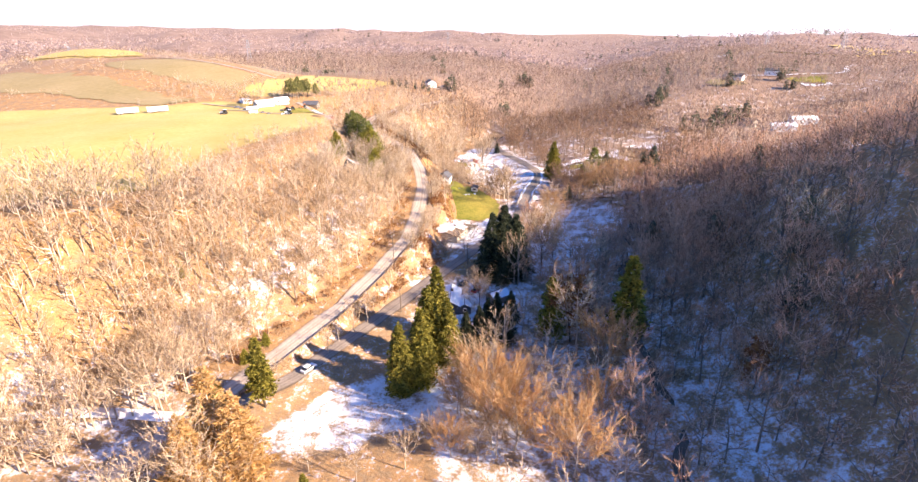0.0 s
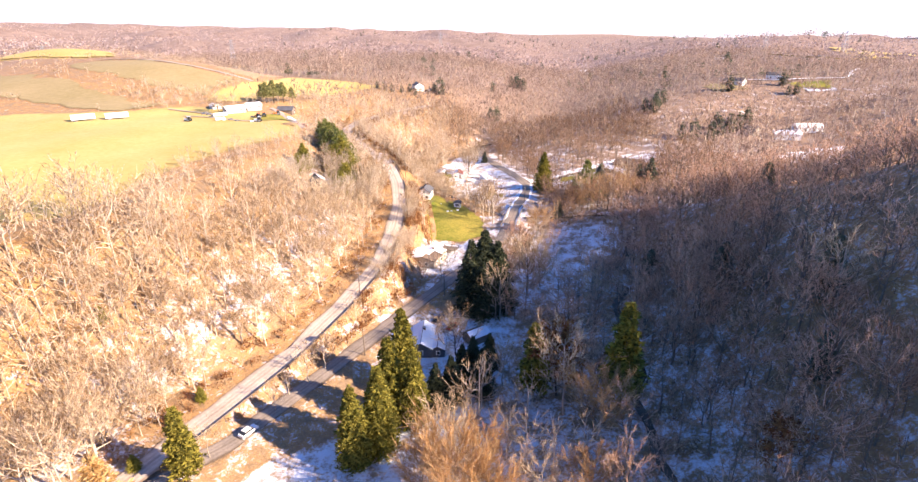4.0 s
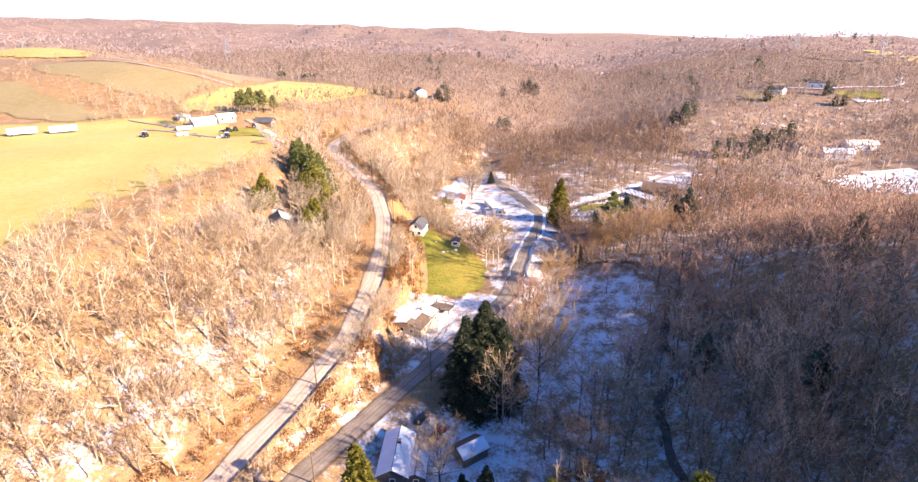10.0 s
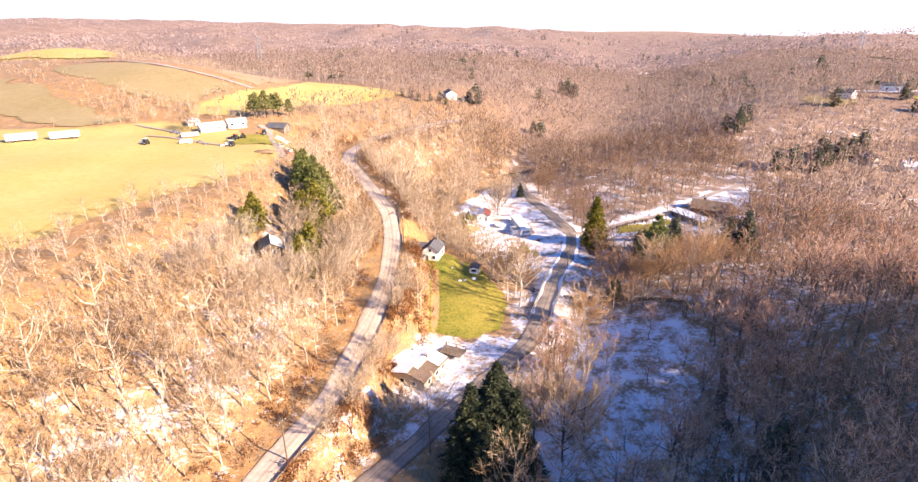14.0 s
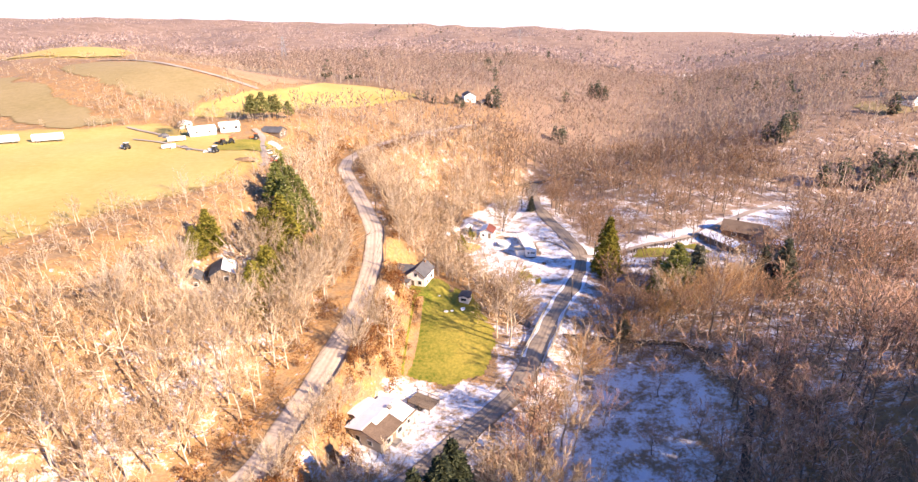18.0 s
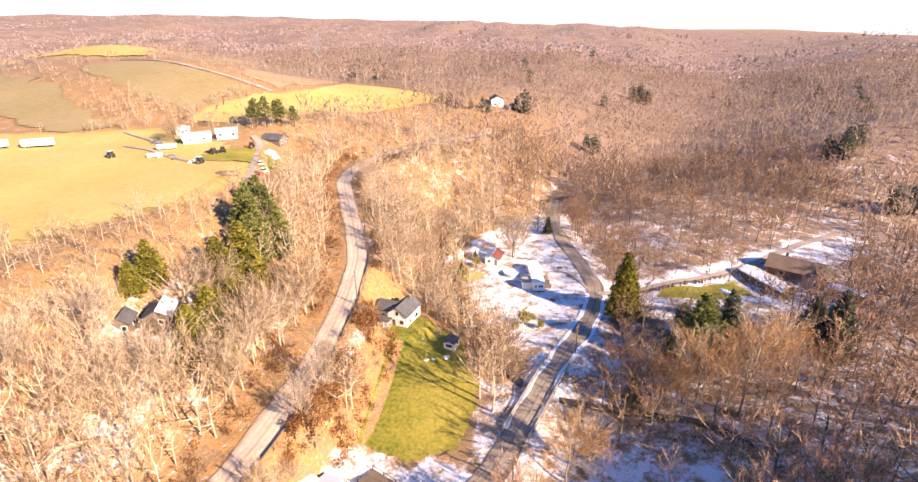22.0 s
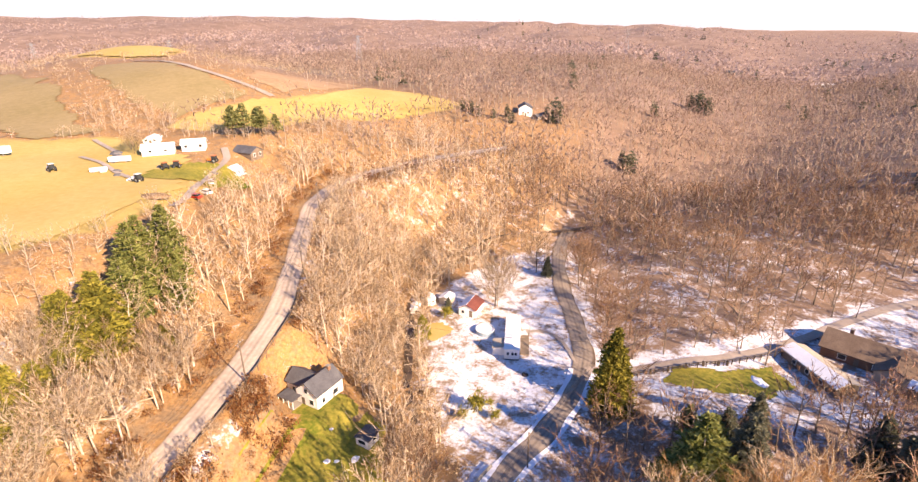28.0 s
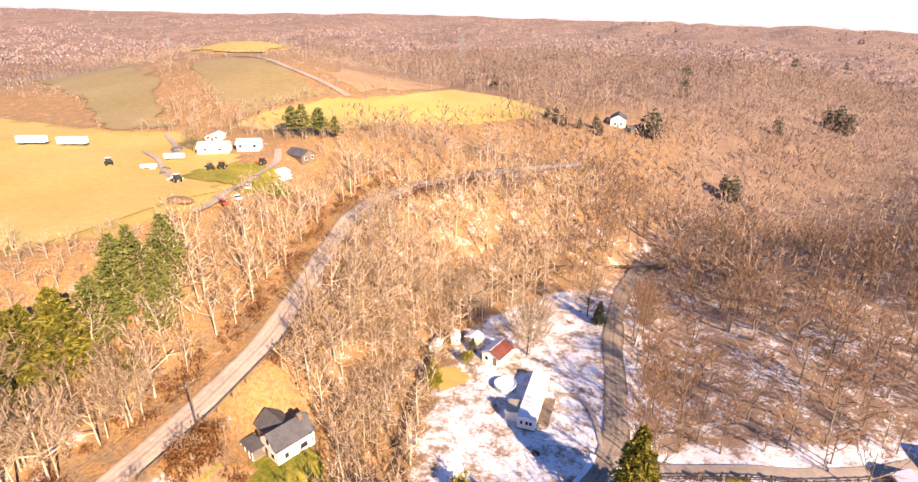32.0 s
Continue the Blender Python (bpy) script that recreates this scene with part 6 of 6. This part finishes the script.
for x, y, rot, w, l, mat, roof in ((280, 365, 70, 8, 16, M_WHITE, M_SNOW), (262, 378, 20, 7, 10, M_CREAM, M_GREYROOF), (302, 374, 80, 8, 18, M_WHITE, M_TRIM), (318, 491, 80, 9, 16, M_CREAM, M_BROWNROOF), (300, 458, 30, 7, 10, M_WHITE, M_GREYROOF), (340, 470, 60, 7, 12, M_WHITE, M_GREYROOF), (430, 700, 40, 10, 16, M_WHITE, M_GREYROOF), (560, 690, 10, 10, 18, M_CREAM, M_GREYROOF), (330, 900, 70, 10, 20, M_WHITE, M_TRIM), (250, 980, 70, 10, 20, M_CREAM, M_GREYROOF)):
    Z = seat(x, y, 4)
    ob = thing("house", "far pale house among bare trees in the valley", "house", "far houses")
    gable_block(ob, x, y, rot, w, l, 4.2, 2.0, mat, (roof, roof), Z, 0.4, (("s", -1.5, 1.4, 1.1, 1.3), ("s", 1.5, 1.4, 1.1, 1.3), ("w", -3, 1.4, 1.1, 1.3), ("w", 3, 1.4, 1.1, 1.3)))
    at_base(ob, x, y, Z)


drape("lawn", [(-64, 322), (-50, 318), (-38, 326), (-36, 344), (-48, 352), (-60, 344)], 0.45, M_LAWN, 2.0, "green grass yard beside the farmhouse", "lawn")
drape("snow_patch", [(-50, 350), (-44, 344), (-40, 352), (-46, 358)], 0.3, M_SNOW, 1.5, "leftover patch of snow behind the farmhouse", "snow")


for line, w, lab in (([(-33, 303), (-34, 309), (-41, 325), (-48, 341), (-52, 355), (-60, 364)], 1.3, "pale gravel farm drive along the yard"), ([(-100, 338), (-86, 333), (-71, 324), (-57, 318)], 0.8, "pale worn path across the farm's grass"), ([(-115, 359), (-97, 349), (-84, 340)], 0.9, "pale worn path beside the farm sheds")):
    way = fine_line([(x, y, 0) for x, y in line])
    way[:, 2] = ground(way[:, 0], way[:, 1]) + 0.5
    tagged(new("track", mesh_of("track", *ribbon(way, -w, w, 0.1), M_GRAVEL)), lab, "track", kind="structure")
ob = tagged(new("earth_mound", mound(4.5, 2.6, 0.8, 8).mesh("earth_mound", M_RUSTEARTH)), "low mound of brown earth and weeds on the farm's grass", "mound")
ob.location = (-40, 304.5, height(-40, 304.5) + 0.2)
for x, y, q in ((-88, 342, 1.0), (-91, 345, 1.3), (-85, 338, 0.8), (-73, 326, 0.9), (-69, 322, 0.8), (-64, 335, 0.8), (-46, 338, 0.9)):
    ob = tagged(new("scrap_heap", mound(1.8 * q, 1.0 * q, 0.9 * q, int(-x)).mesh("scrap_heap", M_GREYROOF)), "low heap of grey farm scrap on the grass", "scrap", "farm scrap heaps")
    ob.matrix_basis = pose(x, y, height(x, y) + 0.25, 0, 0, 40 * q)


# ---- vehicles and machines ----
def wheel(ob, x, y, r, w=0.24):
    t = part("wheel", Shape().tube((x - w / 2, y, r), (x + w / 2, y, r), r, r, 12), M_TYRE, ob)
    part("rim", Shape().tube((x - w / 2 - 0.02, y, r), (x + w / 2 + 0.02, y, r), r * 0.55, r * 0.55, 8), M_STEEL, t)


def car(label, x, y, rot, paint, pickup=False, z=None):
    ob = thing("pickup_truck" if pickup else "car", label, "truck" if pickup else "car")
    prof = [(-2.2, 0.35), (2.2, 0.35), (2.25, 0.7), (2.1, 0.92), (1.1, 1.0), (-2.15, 1.02), (-2.25, 0.7)]
    cab = [(-0.6, 1.0), (1.15, 1.0), (0.6, 1.5), (-0.35, 1.52)] if pickup else [(-1.9, 1.0), (1.15, 1.0), (0.45, 1.46), (-1.3, 1.48)]

    def turned(s):
        s.v = [(-q[1], q[0], q[2]) for q in s.v]
        return s

    part("body", turned(Shape().prism([(a, b) for a, b in prof], -0.88, 0.88)), paint, ob)
    part("cabin", turned(Shape().prism(cab, -0.76, 0.76)), M_GLASS, ob, "dark tinted windows")
    part("roof", turned(Shape().box(cab[3][0], cab[2][0], -0.72, 0.72, 1.47, 1.56)), paint, ob)
    if pickup:
        part("load_bed", turned(Shape().box(-2.1, -0.75, -0.7, 0.7, 1.0, 1.06)), M_TYRE, ob)
    for sx in (-0.82, 0.82):
        for sy in (-1.35, 1.4):
            wheel(ob, sx, sy, 0.34)
        part("headlight", turned(Shape().box(2.2, 2.27, sx * 0.85 - 0.16, sx * 0.85 + 0.16, 0.66, 0.82)), M_TRIM, ob)
    ob.matrix_basis = pose(x, y, height(x, y) if z is None else z, 0, 0, rot)
    return ob


car("white car parked on the edge of the dark road", -26.4, 127.2, -37, M_CARWHITE, z=-6.9)
car("red pickup truck parked beside the shaded yard", 25.2, 167.8, -40, M_CARRED, True)
car("dark car parked on the snow beside the yard", 21.5, 172.5, -35, M_CARDARK)
car("white pickup truck parked on the farm's grass", -77.5, 324.5, 60, M_CARWHITE, True)
car("white car parked by the farm track", -59, 318.5, 100, M_CARWHITE)
car("white car standing beside the farmhouse", -41, 330, 40, M_CARWHITE)
car("white car at the edge of the farm yard", -35.5, 320, 70, M_CARWHITE)
car("red car standing at the field's edge", -34.5, 314, 80, M_CARRED)


def box_trailer(x, y, rot, size=1.0):
    ob = thing("semi_trailer", "white box trailer parked along the field's edge", "trailer", "white trailers")
    part("box", Shape().box(-1.25, 1.25, -6.2, 6.2, 1.1, 3.9), M_WHITE, ob)
    part("roof", Shape().box(-1.28, 1.28, -6.25, 6.25, 3.9, 3.98), M_TRIM, ob)
    part("chassis", Shape().box(-0.5, 0.5, -6.0, 6.0, 0.85, 1.1), M_CARDARK, ob)
    for sx in (-0.95, 0.95):
        for sy in (-4.8, -3.6):
            wheel(ob, sx, sy, 0.5, 0.3)
        part("landing_leg", Shape().box(sx - 0.08, sx + 0.08, 3.6, 3.8, 0, 0.9), M_STEEL, ob)
    ob.matrix_basis = pose(x, y, height(x, y) + 0.2, 0, 0, rot) @ Matrix.Scale(size, 4)


box_trailer(-144, 324.5, -62, 0.85)
box_trailer(-131, 331.5, -62, 0.85)
box_trailer(-80.5, 335.5, -62, 0.55)
box_trailer(-77.5, 323.5, -50, 0.4)


def tractor(label, x, y, rot, paint):
    ob = thing("tractor", label, "tractor")
    part("bonnet", Shape().prism([(-0.45, 0.8), (0.45, 0.8), (0.42, 1.5), (0.25, 1.62), (-0.25, 1.62), (-0.42, 1.5)], 0.2, 2.1), paint, ob)
    part("cab", Shape().prism([(-0.75, 1.0), (0.75, 1.0), (0.68, 2.5), (-0.68, 2.5)], -1.2, 0.2), M_GLASS, ob)
    part("cab_roof", Shape().box(-0.8, 0.8, -1.3, 0.3, 2.5, 2.62), paint, ob)
    for sx in (-0.9, 0.9):
        wheel(ob, sx, -0.7, 0.8, 0.45)
        wheel(ob, sx * 0.8, 1.6, 0.45, 0.3)
    ob.matrix_basis = pose(x, y, height(x, y) + 0.2, 0, 0, rot)


tractor("pale tractor standing alone on the yellow field", -92, 319.5, 70, M_CARWHITE)
tractor("orange tractor in the farmyard", -58, 336, 20, M_ORANGE)
tractor("orange farm machine near the barn", -60.5, 333, 60, M_ORANGE)
tractor("orange machine beside the farm drive", -53, 348, 100, M_ORANGE)
tractor("white tractor at the yard's edge", -57, 317.5, 80, M_CARWHITE)

# ---- road furniture ----
rail = thing("guard_rail", "dark steel guard rail along the upper road", "guard rail")
a = UPPER[(UPPER[:, 1] > 118) & (UPPER[:, 1] < 292)]
t = np.gradient(a[:, :2], axis=0)
t /= np.linalg.norm(t, axis=1)[:, None]
side = np.c_[a[:, :2] + np.stack([t[:, 1], -t[:, 0]], 1) * 3.5, a[:, 2]]
sh = Shape()
for p, q in zip(side[:-1:2], side[2::2]):
    d = (Vector(q) - Vector(p)).normalized()
    n = Vector((-d.y, d.x, 0)) * 0.05
    lo, hi = Vector((0, 0, 0.5)), Vector((0, 0, 0.85))
    v = [Vector(p) - n, Vector(p) + n, Vector(q) + n, Vector(q) - n]
    sh.add([tuple(x + lo) for x in v] + [tuple(x + hi) for x in v], [(3, 2, 1, 0), (4, 5, 6, 7), (0, 1, 5, 4), (1, 2, 6, 5), (2, 3, 7, 6), (3, 0, 4, 7)])
part("rail", sh, M_POLE, rail)
post = Shape().box(-0.08, 0.08, -0.08, 0.08, -0.8, 0.82).mesh("post", M_POLE)
for p in side[::2]:
    part("post", post, M_POLE, rail).location = tuple(p)

bridge = thing("bridge", "small concrete road bridge with low side rails over the creek", "bridge")
b = LOWER[(LOWER[:, 1] > 232) & (LOWER[:, 1] < 262)]
t = np.gradient(b[:, :2], axis=0)
t /= np.linalg.norm(t, axis=1)[:, None]
for s in (-3.0, 3.0):
    e = np.c_[b[:, :2] + np.stack([t[:, 1], -t[:, 0]], 1) * s, b[:, 2]]
    sh = Shape()
    for p, q in zip(e[:-1], e[1:]):
        sh.tube((p[0], p[1], p[2] + 0.85), (q[0], q[1], q[2] + 0.85), 0.13, 0.13, 4)
        sh.tube((p[0], p[1], p[2] + 0.5), (q[0], q[1], q[2] + 0.5), 0.1, 0.1, 4)
    part("side_rail", sh, M_CONCRETE, bridge)
    part("kerb", mesh_of("kerb", *ribbon(np.c_[e[:, :2], e[:, 2] + 0.05], -0.25, 0.25, 0.2), M_CONCRETE), M_CONCRETE, bridge)
    for p in e[::2]:
        part("post", Shape().box(-0.12, 0.12, -0.12, 0.12, -1.2, 0.95), M_CONCRETE, bridge).location = tuple(p)


def pole(x, y, rot, h=10.0):
    ob = thing("utility_pole", "weathered wooden utility pole with a cross-arm", "utility pole", "poles along the road")
    part("shaft", Shape().tube((0, 0, -1), (0, 0, h), 0.17, 0.11, 7), M_POLE, ob)
    arm = part("cross_arm", Shape().box(-1.1, 1.1, -0.06, 0.06, h - 0.9, h - 0.76), M_POLE, ob)
    for u in (-1.0, -0.4, 0.4, 1.0):
        part("insulator", Shape().tube((u, 0, h - 0.76), (u, 0, h - 0.58), 0.05, 0.04, 6), M_TRIM, arm)
    ob.matrix_basis = pose(x, y, height(x, y), 0, 0, rot)
    return Vector((x, y, height(x, y) + h - 0.6))


def wire(a, b, sag=0.8):
    pts = [a.lerp(b, k / 10) - Vector((0, 0, sag * 4 * (k / 10) * (1 - k / 10))) for k in range(11)]
    d = (b - a).normalized()
    u, w = Vector((-d.y, d.x, 0)).normalized() * 0.022, Vector((0, 0, 0.022))
    rows = [tuple(p + o) for p in pts for o in (u - w * 0.5, w, -u - w * 0.5)]
    s = Shape().add(rows, [(3 * k + i, 3 * k + (i + 1) % 3, 3 * k + 3 + (i + 1) % 3, 3 * k + 3 + i) for k in range(10) for i in range(3)])
    tagged(new("overhead_wire", s.mesh("overhead_wire", M_WIRE)), "thin black overhead wire between two poles", "wire", "overhead wires")


tops = [pole(x, y, r) for x, y, r in ((-2.5, 176, 60), (14.5, 222, 85), (15.6, 259.5, 90), (6.5, 300, 110), (-10, 342, 100))]
for p, q in zip(tops[:-1], tops[1:]):
    for d in (-0.9, 0.0, 0.9):
        wire(p + Vector((d, 0, 0)), q + Vector((d, 0, 0)))
low = [pole(x, y, r, 8.5) for x, y, r in ((-1, 155, 50), (24.5, 184, 50), (56, 219, 55), (71, 263, 70), (85.5, 300, 90))]
for p, q in zip(low[:-1], low[1:]):
    wire(p, q)
    wire(p + Vector((0.7, 0, 0)), q + Vector((0.7, 0, 0)))
stake = pole(37, 302, 20, 7.0)
wire(stake, low[-1], 1.2)
wire(stake, tops[3], 1.0)


def pylon(x, y, h):
    ob = thing("power_pylon", "grey lattice power pylon above the far woods", "pylon", "far pylons")
    w = h * 0.09
    leg = [((sx * w, sy * w, 0), (sx * w * 0.25, sy * w * 0.25, h)) for sx in (-1, 1) for sy in (-1, 1)]
    for p, q in leg:
        part("leg", Shape().tube(p, q, 0.22, 0.16, 4), M_STEEL, ob)
    for k in range(7):
        u, v = k / 7, (k + 1) / 7
        s = Shape()
        for i, j in ((0, 1), (1, 3), (3, 2), (2, 0)):
            s.tube(Vector(leg[i][0]).lerp(Vector(leg[i][1]), u), Vector(leg[j][0]).lerp(Vector(leg[j][1]), v), 0.12, 0.12, 3)
        part("brace", s, M_STEEL, ob)
    for u in (0.72, 0.84, 0.96):
        part("arm", Shape().tube((-h * 0.16, 0, h * u), (h * 0.16, 0, h * u), 0.2, 0.2, 4), M_STEEL, ob)
    ob.location = (x, y, height(x, y))


for x, y, h in ((-178, 770, 34), (-352, 690, 34), (-470, 640, 34), (640, 745, 36), (560, 800, 34), (120, 1150, 34)):
    pylon(x, y, h)
